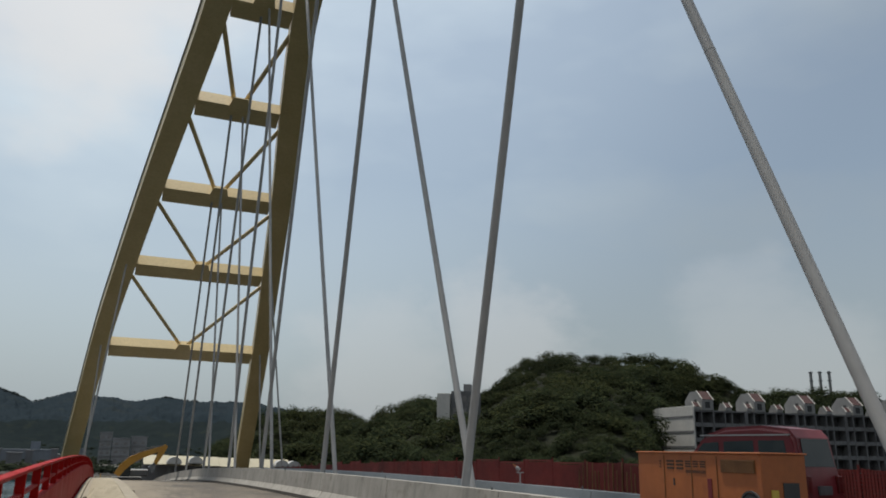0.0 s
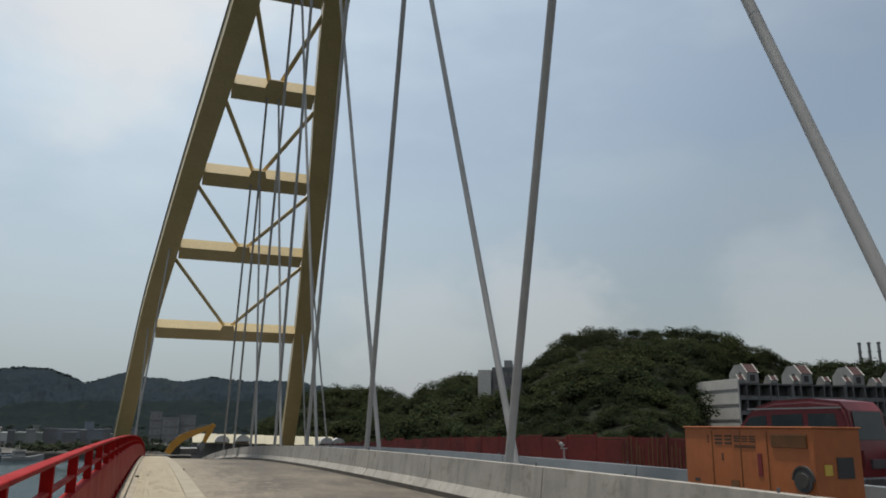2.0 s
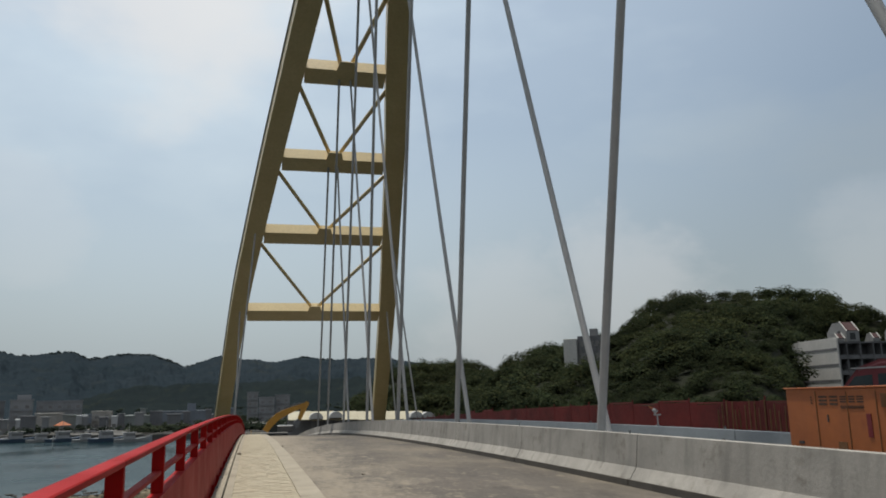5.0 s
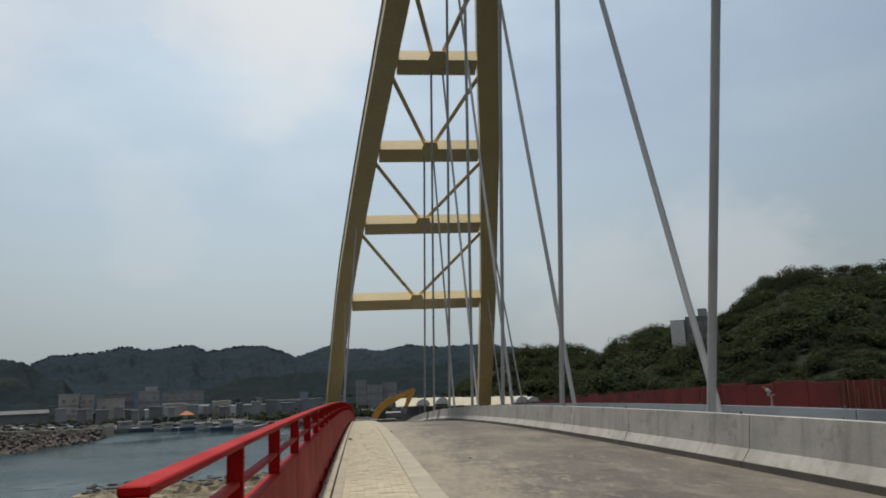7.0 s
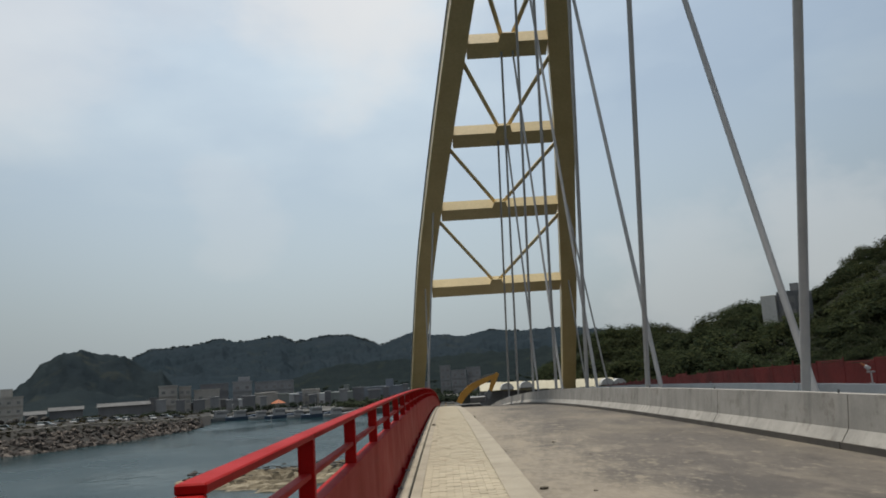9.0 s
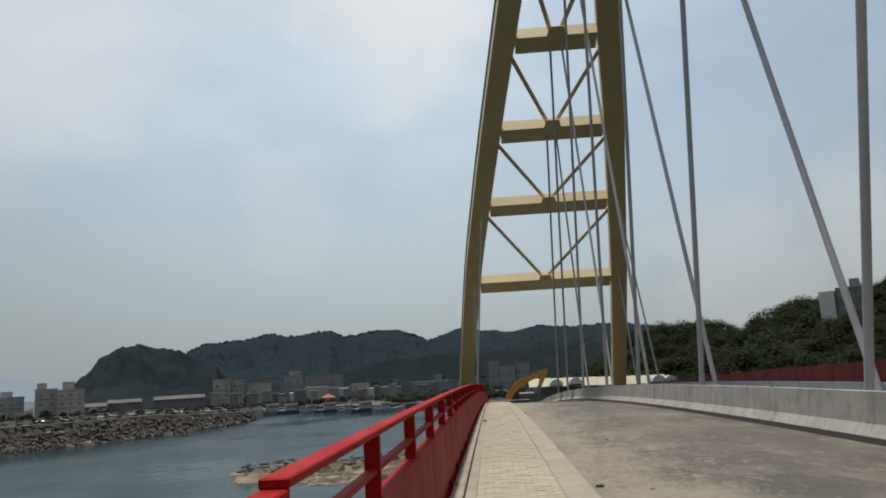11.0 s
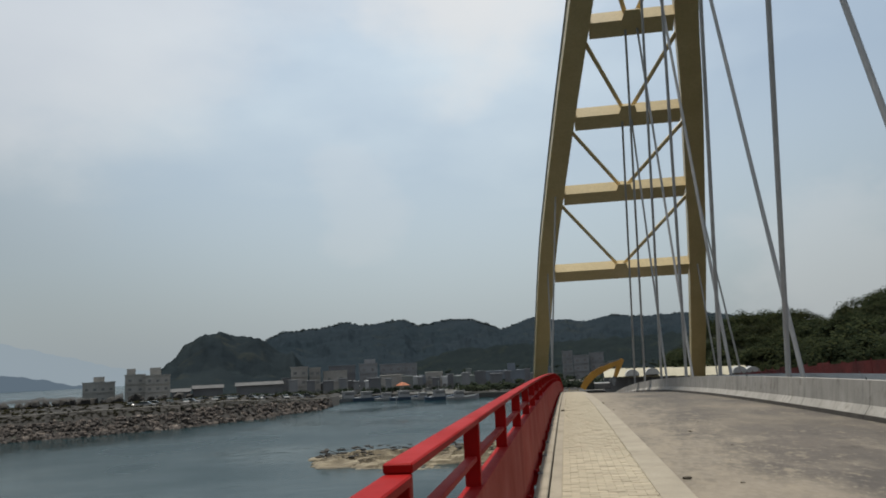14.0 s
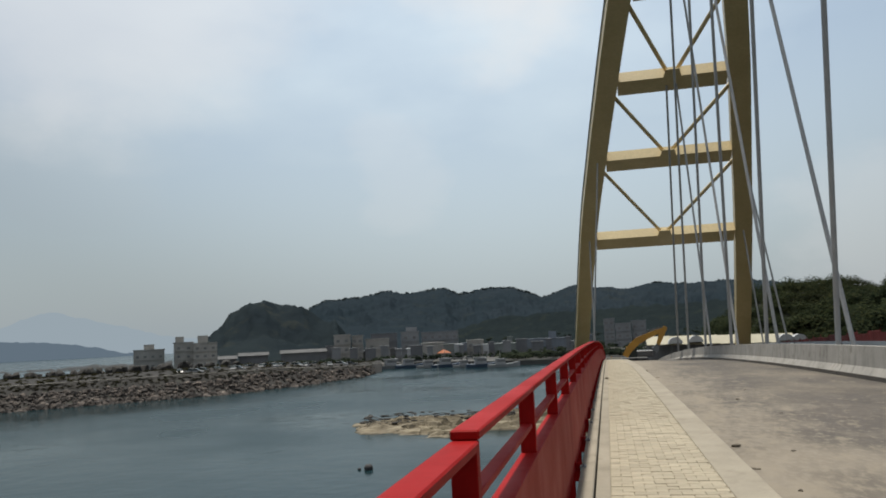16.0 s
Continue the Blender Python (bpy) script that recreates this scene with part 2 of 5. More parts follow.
def tube(bm, p, q, r0, r1=None, n=12, cap=True):
    p, q = Vector(p), Vector(q)
    r1 = r0 if r1 is None else r1
    turn = (q - p).to_track_quat("Z", "Y").to_matrix().to_4x4()
    bmesh.ops.create_cone(bm, cap_ends=cap, segments=n, radius1=r0, radius2=r1, depth=(q - p).length, matrix=Matrix.Translation((p + q) / 2) @ turn)
    return bm


def extrude_poly(bm, pts, axis_a, axis_b, axis_n, origin, depth):
    """A prism: the outline pts in the plane of axis_a and axis_b, pushed depth along axis_n."""
    o, a, b, nrm = Vector(origin), Vector(axis_a), Vector(axis_b), Vector(axis_n)
    lo = [bm.verts.new(o + a * u + b * v) for u, v in pts]
    hi = [bm.verts.new(o + a * u + b * v + nrm * depth) for u, v in pts]
    k = len(pts)
    bm.faces.new(lo[::-1])
    bm.faces.new(hi)
    for i in range(k):
        bm.faces.new((lo[i], lo[(i + 1) % k], hi[(i + 1) % k], hi[i]))
    return bm


def sweep_profile(name, prof, ys, zf, mat, parent=None, label="", smooth=False):
    """The closed outline prof (x, z) carried along the deck at the stations ys, on the height zf(y)."""
    k = len(prof)
    vs = [(x, y, z + zf(y)) for y in ys for x, z in prof]
    fs = [(i * k + j, i * k + (j + 1) % k, (i + 1) * k + (j + 1) % k, (i + 1) * k + j) for i in range(len(ys) - 1) for j in range(k)]
    fs += [tuple(range(k))[::-1], tuple((len(ys) - 1) * k + j for j in range(k))]
    return raw(name, vs, fs, mat, parent, smooth, label)


def deck(y):
    """Height of the walkway along the bridge: a long crest curve."""
    return max(0.008 * y - y * y / 3000.0, WATER + 2.2)


def polar(az, r, z=0.0):
    return Vector((r * math.sin(radians(az)), r * math.cos(radians(az)), z))



# ---- bridge deck ----
RAIL_X, KERB_IN, KERB_OUT, BAR_X, MED_X, FARBAR_X, FENCE_X = -0.505, 0.97, 1.35, 7.0, 8.15, 9.1, 17.2
FALL = 0.20      # the road drains towards the median
ys = [-110 + 3.0 * i for i in range(85)]
road = sweep_profile("road", [(-0.38, -0.9), (17.6, -0.9), (17.6, -FALL), (BAR_X, -FALL), (KERB_OUT, -0.15), (-0.38, -0.15)], ys, deck, M_ROAD)
tagged(road, "stained pale concrete carriageway of a new bridge", "road", kind="structure")
walkway = sweep_profile("walkway_bed", [(-0.2, -0.15), (KERB_IN, -0.15), (KERB_IN, -0.005), (-0.2, -0.005)], ys, deck, M_SAND)
tagged(walkway, "sandy mortar bed under the paved footway", "walkway", kind="structure")
kerb = sweep_profile("kerb", [(KERB_IN, -0.15), (KERB_OUT, -0.15), (KERB_OUT, -0.015), (KERB_OUT - 0.02, 0.003), (KERB_IN, 0.003)], ys, deck, M_KERB)
tagged(kerb, "pale concrete kerb strip beside the footway", "kerb", kind="structure")
ledge = sweep_profile("edge_beam", [(-0.385, -0.6), (-0.24, -0.6), (-0.24, 0.04), (-0.25, 0.05), (-0.385, 0.05)], ys, deck, M_KERB)
tagged(ledge, "pale concrete edge beam along the railing", "edge beam", kind="structure")
strip = sweep_profile("edge_strip", [(-0.222, -0.15), (-0.09, -0.15), (-0.09, 0.006), (-0.222, 0.006)], ys, deck, M_KERB)
tagged(strip, "narrow concrete strip along the footway", "edge strip", kind="structure")

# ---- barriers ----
M_FOOT = material("foot_concrete", (0.085, 0.075, 0.06), (0.06, 0.053, 0.045), 0.8, 1.0, 14, 0.2)
def barrier_units(name, x, mat, y0, y1, flip, label, h=0.92):
    prof = [(0.0, 0.0), (0.0, 0.08), (0.17, 0.33), (0.24, h), (0.44, h), (0.5, 0.33), (0.66, 0.08), (0.66, 0.0)]
    if flip:
        prof = [(0.66 - u, v) for u, v in prof][::-1]
    y, first = y0, None
    while y < y1:
        st = [y + 0.014, y + 2.15, y + 4.3, y + 6.45 - 0.014]
        top = thing(name, label, "concrete barrier", name.replace("_", " ") + " row")
        sweep_profile("body", [(x + u, v - FALL) for u, v in prof], st, deck, mat, top)
        sweep_profile("plinth", [(x + u, v - FALL) for u, v in ((-0.02, -0.01), (-0.02, 0.12), (0.68, 0.12), (0.68, -0.01))], st, deck, M_FOOT, top, "darker strip along the foot")
        bm = bmesh.new()
        tube(bm, (x + 0.34, y + 0.5, deck(y) - FALL + h - 0.02), (x + 0.34, y + 0.5, deck(y) - FALL + h + 0.06), 0.02, n=6)
        part("lifting_pin", bm, M_STEEL, top, "rusty steel pin")
        y += 6.45


barrier_units("median_barrier", BAR_X, M_CONC, -12.05, 134, False, "weathered grey concrete median barrier unit on the road")
barrier_units("far_barrier", FARBAR_X, M_CONC2, -12.05, 134, True, "bluish grey concrete barrier of the other carriageway", 0.93)
median = sweep_profile("median_slab", [(BAR_X + 0.67, -FALL), (FARBAR_X, -FALL), (FARBAR_X, 0.2), (BAR_X + 0.67, 0.2)], ys, deck, M_CONC2)
tagged(median, "grey concrete slab between the median barriers", "median", kind="structure")

# ---- railing ----
railing = thing("bridge_railing", "glossy red painted steel bridge railing with solid lower panels", "railing")
POSTS = [2.55 + 2.0 * k for k in range(-5, 56)]
for i, y in enumerate(POSTS):
    z = deck(y)
    bm = bmesh.new()
    drop = 0.035 if y < 2.0 else 0.0
    box(bm, RAIL_X - 0.045, RAIL_X + 0.045, y - 0.03, y + 0.03, z - 0.30, z + 1.165 - drop, 0.004)
    part("post", bm, M_RED, railing)
    bm = bmesh.new()
    box(bm, RAIL_X + 0.03, -0.40, y - 0.025, y + 0.025, z - 0.10, z + 0.10, 0.004)
    part("bracket", bm, M_RED, railing, "red steel bracket under the panel")
    bm = bmesh.new()
    box(bm, -0.40, -0.335, y - 0.06, y + 0.06, z + 0.05, z + 0.062, 0.003)
    for dy in (-0.04, 0.04):
        tube(bm, (-0.36, y + dy, z + 0.062), (-0.36, y + dy, z + 0.076), 0.009, n=6)
    part("base_plate", bm, M_STEEL, railing, "bolted grey steel base plate")
    if i + 1 < len(POSTS):
        y2 = POSTS[i + 1]
        for nm, x0, x1, a, b, bev in (("top_rail", -0.05, 0.05, 1.165, 1.20, 0.006), ("mid_rail", -0.03, 0.03, 0.955, 0.985, 0.004), ("panel_cap", -0.045, 0.058, 0.80, 0.82, 0.003), ("panel", 0.046, 0.054, 0.02, 0.80, 0.0)):
            bm = bmesh.new()
            g = 0.031 if nm == "mid_rail" else 0.0025 if nm == "top_rail" else 0.0004
            low = drop if nm == "top_rail" else 0.0      # the first length of handrail sits a plate lower
            box(bm, RAIL_X + x0, RAIL_X + x1, y + g, y2 - g, a - low, b - low, bev)
            for v in bm.verts:
                v.co.z += deck(v.co.y)
            part(nm, bm, M_RED, railing)

# ---- arch ----
XC = 7.7
# along the bridge, above the eye, half the inner width
HALF = [(123.8, -3.7, 10.96), (98.1, 12.3, 8.2), (85.0, 19.38, 6.5), (74.3, 24.6, 5.04), (64.6, 29.75, 3.55), (54.7, 34.1, 2.29), (42.0, 38.6, 1.6), (27.0, 41.2, 1.25), (10.0, 42.0, 1.1)]
CTRL = HALF + [(20 - a, b, c) for a, b, c in HALF[-2::-1]]
RIB_W, RIB_D = 1.95, 1.6
BEAM_H = {1: 2.1, 2: 1.9, 3: 1.85, 4: 1.75}      # depth of the crossbeams, slimmer towards the crown


def arch_point(s):
    """The arch line at s = 0 .. len(CTRL) - 1, by Catmull-Rom."""
    i = min(max(int(math.floor(s)), 0), len(CTRL) - 2)
    f = s - i
    p = [np.array(CTRL[min(max(i + k, 0), len(CTRL) - 1)], float) for k in (-1, 0, 1, 2)]
    if i == 0:
        p[0] = 2 * p[1] - p[2]
    if i == len(CTRL) - 2:
        p[3] = 2 * p[2] - p[1]
    q = 0.5 * (2 * p[1] + (p[2] - p[0]) * f + (2 * p[0] - 5 * p[1] + 4 * p[2] - p[3]) * f * f + (3 * p[1] - p[0] - 3 * p[2] + p[3]) * f ** 3)
    return q


def arch_frame(s):
    a, b = arch_point(s - 0.02), arch_point(s + 0.02)
    t = np.array([b[0] - a[0], b[1] - a[1]])
    t /= np.linalg.norm(t)
    return Vector((0, t[0], t[1])), Vector((0, t[1], -t[0]))     # along the arch; inwards


arch = thing("bridge_arch", "ochre yellow steel ladder arch with leaning ribs", "bridge arch")
NS = 160
for side in (-1, 1):
    vs, fs = [], []
    for k in range(NS + 1):
        s = (len(CTRL) - 1) * k / NS
        y, z, hw = arch_point(s)
        tang, inw = arch_frame(s)
        if inw.z > 0:
            inw = -inw
        for u, d in ((0, -0.15), (RIB_W, -0.15), (RIB_W, RIB_D - 0.15), (0, RIB_D - 0.15)):
            vs.append(Vector((XC + side * (hw + u), y, z + EYE)) + inw * d)
    for k in range(NS):
        for j in range(4):
            fs.append((k * 4 + j, k * 4 + (j + 1) % 4, k * 4 + 4 + (j + 1) % 4, k * 4 + 4 + j))
    fs += [(3, 2, 1, 0), tuple(NS * 4 + j for j in range(4))]
    rib = raw("rib", vs, fs, M_YEL, arch)
    # thin pale strip along the outer edge
    fl = []
    for k in range(NS + 1):
        s = (len(CTRL) - 1) * k / NS
        y, z, hw = arch_point(s)
        tang, inw = arch_frame(s)
        for u, d in ((RIB_W, -0.22), (RIB_W + 0.12, -0.22), (RIB_W + 0.12, -0.10), (RIB_W, -0.10)):
            fl.append(Vector((XC + side * (hw + u), y, z + EYE)) + (inw if inw.z < 0 else -inw) * d)
    raw("flange_pipe", fl, fs, M_WHITE, rib, label="pale strip along the edge")
BEAMS = list(range(1, len(CTRL) - 1))
for s in BEAMS:
    y, z, hw = arch_point(s)
    tang, inw = arch_frame(s)
    if inw.z > 0:
        inw = -inw
    down = tang if tang.z < 0 else -tang
    bm = bmesh.new()
    o = Vector((XC - hw, y, z + EYE))
    tall = BEAM_H.get(min(s, len(CTRL) - 1 - s), 1.7)
    extrude_poly(bm, [(0, 0), (tall, 0), (tall, 1.24), (0, 1.24)], down, inw, (1, 0, 0), o, 2 * hw)
    part("crossbeam", bm, M_YEL, arch)
    bm = bmesh.new()
    o = Vector((XC, y, z + EYE)) + inw * 1.25
    extrude_poly(bm, [(-0.62, -1.05), (0.62, -1.05), (0.85, 0.0), (0.85, 0.7), (-0.85, 0.7), (-0.85, 0.0)], (1, 0, 0), down, inw, o, 0.1)
    bmesh.ops.recalc_face_normals(bm, faces=bm.faces)
    part("gusset", bm, M_YEL, arch)
    nxt = s + 1 if y > 10 else s - 1
    if 0 < nxt < len(CTRL) - 1 and abs(y - 10) > 1:
        y2, z2, hw2 = arch_point(nxt)
        t2, i2 = arch_frame(nxt)
        for side in (-1, 1):
            a = Vector((XC + side * 0.5, y, z + EYE)) + inw * 0.55 - down * 0.2
            b = Vector((XC + side * (hw2 + 0.45), y2, z2 + EYE)) + (i2 if i2.z < 0 else -i2) * 0.75 + (t2 if t2.z < 0 else -t2) * 2.3
            bm = bmesh.new()
            tube(bm, a, b, 0.2, n=10)
            part("brace", bm, M_YEL, arch, smooth=True)


# ---- hangers ----
def arch_meet(y0, slope):
    """Where a line from the deck at y0 that gains slope metres of y for each metre of height meets the arch."""
    best = None
    for k in range(1, 1600):
        s = (len(CTRL) - 1) * k / 1600
        y, z, hw = arch_point(s)
        e = abs(y - (y0 + slope * (z + EYE)))
        if z > 2 and (best is None or e < best[0]):
            best = (e, y, z + EYE, hw)
    return best[1:]


def beam_seat(i):
    """The middle of the underside of crossbeam i."""
    y, z, hw = arch_point(i)
    tang, inw = arch_frame(i)
    inw, down = (inw if inw.z < 0 else -inw), (tang if tang.z < 0 else -tang)
    return Vector((XC, y, z + EYE)) + inw * 1.2 + down * 1.1


def hanger(x, y, slope, top_x, r, beam=None):
    """A hanger from the deck at x, y to the arch: along slope, or to the underside of a crossbeam, top_x from the arch's middle."""
    foot = Vector((x, y, deck(y) + 0.2))
    if beam is not None:
        top = beam_seat(beam) + Vector((top_x, 0, 0))
    else:
        ty, tz, hw = arch_meet(y, slope)
        top = Vector((XC + top_x, ty, tz - 0.3))
    h = thing("hanger", "pale grey sheathed steel hanger cable rising to the arch", "hanger cable", "arch hangers")
    way = (top - foot).normalized()
    n, k = 20, 28
    ring_a = way.orthogonal().normalized()
    ring_b = way.cross(ring_a)
    vs, fs = [], []
    for i in range(n + 1):
        f = i / n
        c = foot.lerp(top, f) - Vector((0, 0, 0.006 * (top - foot).length)) * math.sin(math.pi * f)
        vs += [c + (ring_a * math.cos(math.tau * j / k) + ring_b * math.sin(math.tau * j / k)) * r for j in range(k)]
    fs = [(i * k + j, i * k + (j + 1) % k, i * k + k + (j + 1) % k, i * k + k + j) for i in range(n) for j in range(k)]
    raw("cable", vs, fs, M_WHITE, h, smooth=True)
    bm = bmesh.new()
    tube(bm, foot - way * 0.05, foot + way * 0.32, r + 0.02, n=14)
    part("socket", bm, M_STEEL, h, "dark steel anchor sleeve")
    bm = bmesh.new()
    f = 8.3 / (top - foot).length
    c = foot.lerp(top, f) - Vector((0, 0, 0.006 * (top - foot).length)) * math.sin(math.pi * f)
    tube(bm, c - way * 0.012, c + way * 0.012, r + 0.004, n=14)
    part("collar", bm, M_WHITE, h, "thin joint collar")


# foot x, foot y, lean, top from the arch's middle, radius, crossbeam
for row in ((8.2, -8.0, -0.22, 0.1, 0.102, None), (8.75, -8.0, 0.385, -0.1, 0.09, None),
            (8.2, 6.0, -0.22, 0.1, 0.102, None), (8.75, 6.0, 0.352, 0.1, 0.09, None),
            (8.2, 17.5, -0.271, 0.0, 0.102, None), (8.95, 18.4, 0.375, 0.6, 0.09, None),
            (8.4, 31.6, -0.22, 0.6, 0.102, None), (8.98, 31.5, 0.362, 0.6, 0.09, None),
            (8.32, 44.5, -0.277, 0.4, 0.102, None), (8.97, 44.6, 0.28, 0.4, 0.09, None),
            (8.28, 56.5, -0.30, 0.0, 0.102, None), (8.8, 56.8, 0.0, 0.5, 0.09, 4),
            (8.2, 70.4, 0.0, 0.0, 0.102, 5), (8.72, 70.6, 0.0, 0.4, 0.09, 3),
            (8.15, 84.7, 0.0, -0.5, 0.102, 4), (8.18, 97.5, 0.0, -0.5, 0.102, 3)):
    hanger(*row)
for y in (97.0, 84.0):
    for x, out in ((-1.6, -1), (17.9, 1)):
        hanger(x, y, 0.02, out * (arch_meet(y, 0.02)[2] + 0.9), 0.09)

# ---- sea and land ----
ground = raw("water", [(-4500, -3000, WATER), (4500, -3000, WATER), (4500, 4500, WATER), (-4500, 4500, WATER)], [(0, 1, 2, 3)], M_WATER)
tagged(ground, "calm grey green harbour water with small ripples", "water", kind="structure")
seabed = raw("ground", [(-4600, -3100, WATER - 6), (4600, -3100, WATER - 6), (4600, 4600, WATER - 6), (-4600, 4600, WATER - 6)], [(0, 1, 2, 3)], M_SOIL)
tagged(seabed, "sandy sea bed under the harbour", "ground", kind="structure")


def slope_shape(g):
    return g ** 0.85


class Hill:
    """A hill seen as a skyline: prof holds (azimuth, elevation) of the ridge at r1; the slope falls to base at r0(azimuth)."""

    def __init__(self, prof, r0, r1, base, rough, seed, smooth=1.0):
        self.prof, self.r0, self.r1, self.base, self.rough, self.seed = prof, r0, r1, base, rough, seed

    def z(self, az, r):
        el = np.interp(az, [p[0] for p in self.prof], [p[1] for p in self.prof])
        r0 = self.r0(az)
        g = max(0.0, min(1.0, (r - r0) / (self.r1 - r0)))
        sh = slope_shape(g) * (1 if r <= self.r1 else max(0.1, 1 - 0.9 * ((r - self.r1) / (self.r1 * 0.25)) ** 1.3))
        top = EYE + self.r1 * math.tan(radians(el))
        p, k = polar(az, r), self.rough
        n = noise.noise(Vector((p.x, p.y, self.seed)) / (k * 14)) * 1.6 + noise.noise(Vector((p.x, p.y, self.seed + 9)) / (k * 5)) * 0.8 + noise.noise(Vector((p.x, p.y, self.seed + 5)) / (k * 1.6)) * 0.4
        if k > 5:
            n += (noise.noise(Vector((p.x, p.y, self.seed + 2)) / 7.0) * 0.22 + noise.noise(Vector((p.x, p.y, self.seed + 4)) / 3.2) * 0.14) / max(0.25, 1 - 0.75 * g)
        if k > 10:
            # gullies and spurs running down the mountain
            spur = noise.noise(Vector((az * 0.42 + 0.6 * noise.noise(Vector((p.x, p.y, 1)) / 160), r / 700, self.seed)))
            spur2 = noise.noise(Vector((az * 0.8 + 0.9 * noise.noise(Vector((p.x, p.y, 6)) / 90), r / 500, self.seed + 3)))
            n += (1.3 * (0.35 - abs(spur) * 1.6) + 0.35 * (0.35 - abs(spur2) * 1.6)) * min(1, max(0, 0.92 - g) * 2.5) * min(1, g * 2)
        return self.base + (top - self.base) * sh + k * n * min(1.0, g * 3) * (1 - 0.75 * g)

    def build(self, name, rows, da, mat, label):
        az = np.arange(self.prof[0][0], self.prof[-1][0] + 1e-6, da)
        n, vs, fs = len(az), [], []
        for j in range(rows + 1):
            for a in az:
                r0 = self.r0(a)
                r = r0 + (self.r1 * 1.25 - r0) * j / rows
                p = polar(a, r)
                vs.append((p.x, p.y, self.z(a, r)))
        for j in range(rows):
            for i in range(n - 1):
                fs.append((j * n + i, j * n + i + 1, j * n + n + i + 1, j * n + n + i))
        return tagged(raw(name, vs, fs, mat, smooth=True), label, "hill", kind="structure")


def leaf_material(name, colours, rough=0.95, olive=(1.22, 1.10, 0.92)):
    m = bpy.data.materials.new(name)
    m.use_nodes = True
    n, l = m.node_tree.nodes, m.node_tree.links
    geo = n.new("ShaderNodeNewGeometry")
    ramp = n.new("ShaderNodeValToRGB")
    while len(ramp.color_ramp.elements) < len(colours):
        ramp.color_ramp.elements.new(0.5)
    for i, c in enumerate(colours):
        e = ramp.color_ramp.elements[i]
        e.position, e.color = i / (len(colours) - 1), (*c, 1)
    l.new(geo.outputs["Random Per Island"], ramp.inputs["Fac"])
    tc = n.new("ShaderNodeTexCoord")
    big = n.new("ShaderNodeTexNoise")
    big.inputs["Scale"].default_value, big.inputs["Detail"].default_value = 0.045, 3
    l.new(tc.outputs["Object"], big.inputs["Vector"])
    hs = n.new("ShaderNodeHueSaturation")
    mr = n.new("ShaderNodeMapRange")
    mr.inputs["From Min"].default_value, mr.inputs["From Max"].default_value = 0.3, 0.7
    mr.inputs["To Min"].default_value, mr.inputs["To Max"].default_value = 0.55, 1.45
    l.new(big.outputs["Fac"], mr.inputs["Value"])
    l.new(mr.outputs["Result"], hs.inputs["Value"])
    dry = n.new("ShaderNodeTexNoise")
    dry.inputs["Scale"].default_value, dry.inputs["Detail"].default_value = 0.028, 4
    mv = n.new("ShaderNodeMapping")
    mv.inputs["Location"].default_value = (40, 7, 3)
    l.new(tc.outputs["Object"], mv.inputs["Vector"])
    l.new(mv.outputs["Vector"], dry.inputs["Vector"])
    dr = n.new("ShaderNodeMapRange")
    dr.inputs["From Min"].default_value, dr.inputs["From Max"].default_value, dr.inputs["To Max"].default_value = 0.46, 0.64, 0.75
    l.new(dry.outputs["Fac"], dr.inputs["Value"])
    wood = n.new("ShaderNodeMix")
    wood.data_type, wood.blend_type = "RGBA", "MULTIPLY"
    l.new(dr.outputs["Result"], wood.inputs["Factor"])
    l.new(ramp.outputs["Color"], wood.inputs["A"])
    wood.inputs["B"].default_value = (*olive, 1)
    l.new(wood.outputs["Result"], hs.inputs["Color"])
    p = n["Principled BSDF"]
    l.new(hs.outputs["Color"], p.inputs["Base Color"])
    p.inputs["Roughness"].default_value = rough
    p.inputs["Specular IOR Level"].default_value = 0.05
    # thin leaves let part of the light through
    tr = n.new("ShaderNodeBsdfTranslucent")
    l.new(hs.outputs["Color"], tr.inputs["Color"])
    both = n.new("ShaderNodeMixShader")
    both.inputs["Fac"].default_value = 0.42
    l.new(p.outputs["BSDF"], both.inputs[1])
    l.new(tr.outputs["BSDF"], both.inputs[2])
    l.new(both.outputs["Shader"], n["Material Output"].inputs["Surface"])
    return m


M_LEAF = leaf_material("leaves", [(0.014, 0.022, 0.013), (0.021, 0.029, 0.015), (0.028, 0.036, 0.017), (0.042, 0.047, 0.022)])
# Far leaves and scrub take the haze tint; canopy lifted against its own shade.
M_FARLEAF = leaf_material("haze_canopy", [(0.030, 0.041, 0.046), (0.036, 0.048, 0.051), (0.042, 0.055, 0.054)], 0.9)
M_SOILFAR = material("haze_scrub", (0.013, 0.018, 0.020), (0.017, 0.023, 0.024), 0.95, 0.03, 0.25, 0.7, third=(0.022, 0.027, 0.023), dist=2.0, spec=0.0)
rng = np.random.default_rng(5)


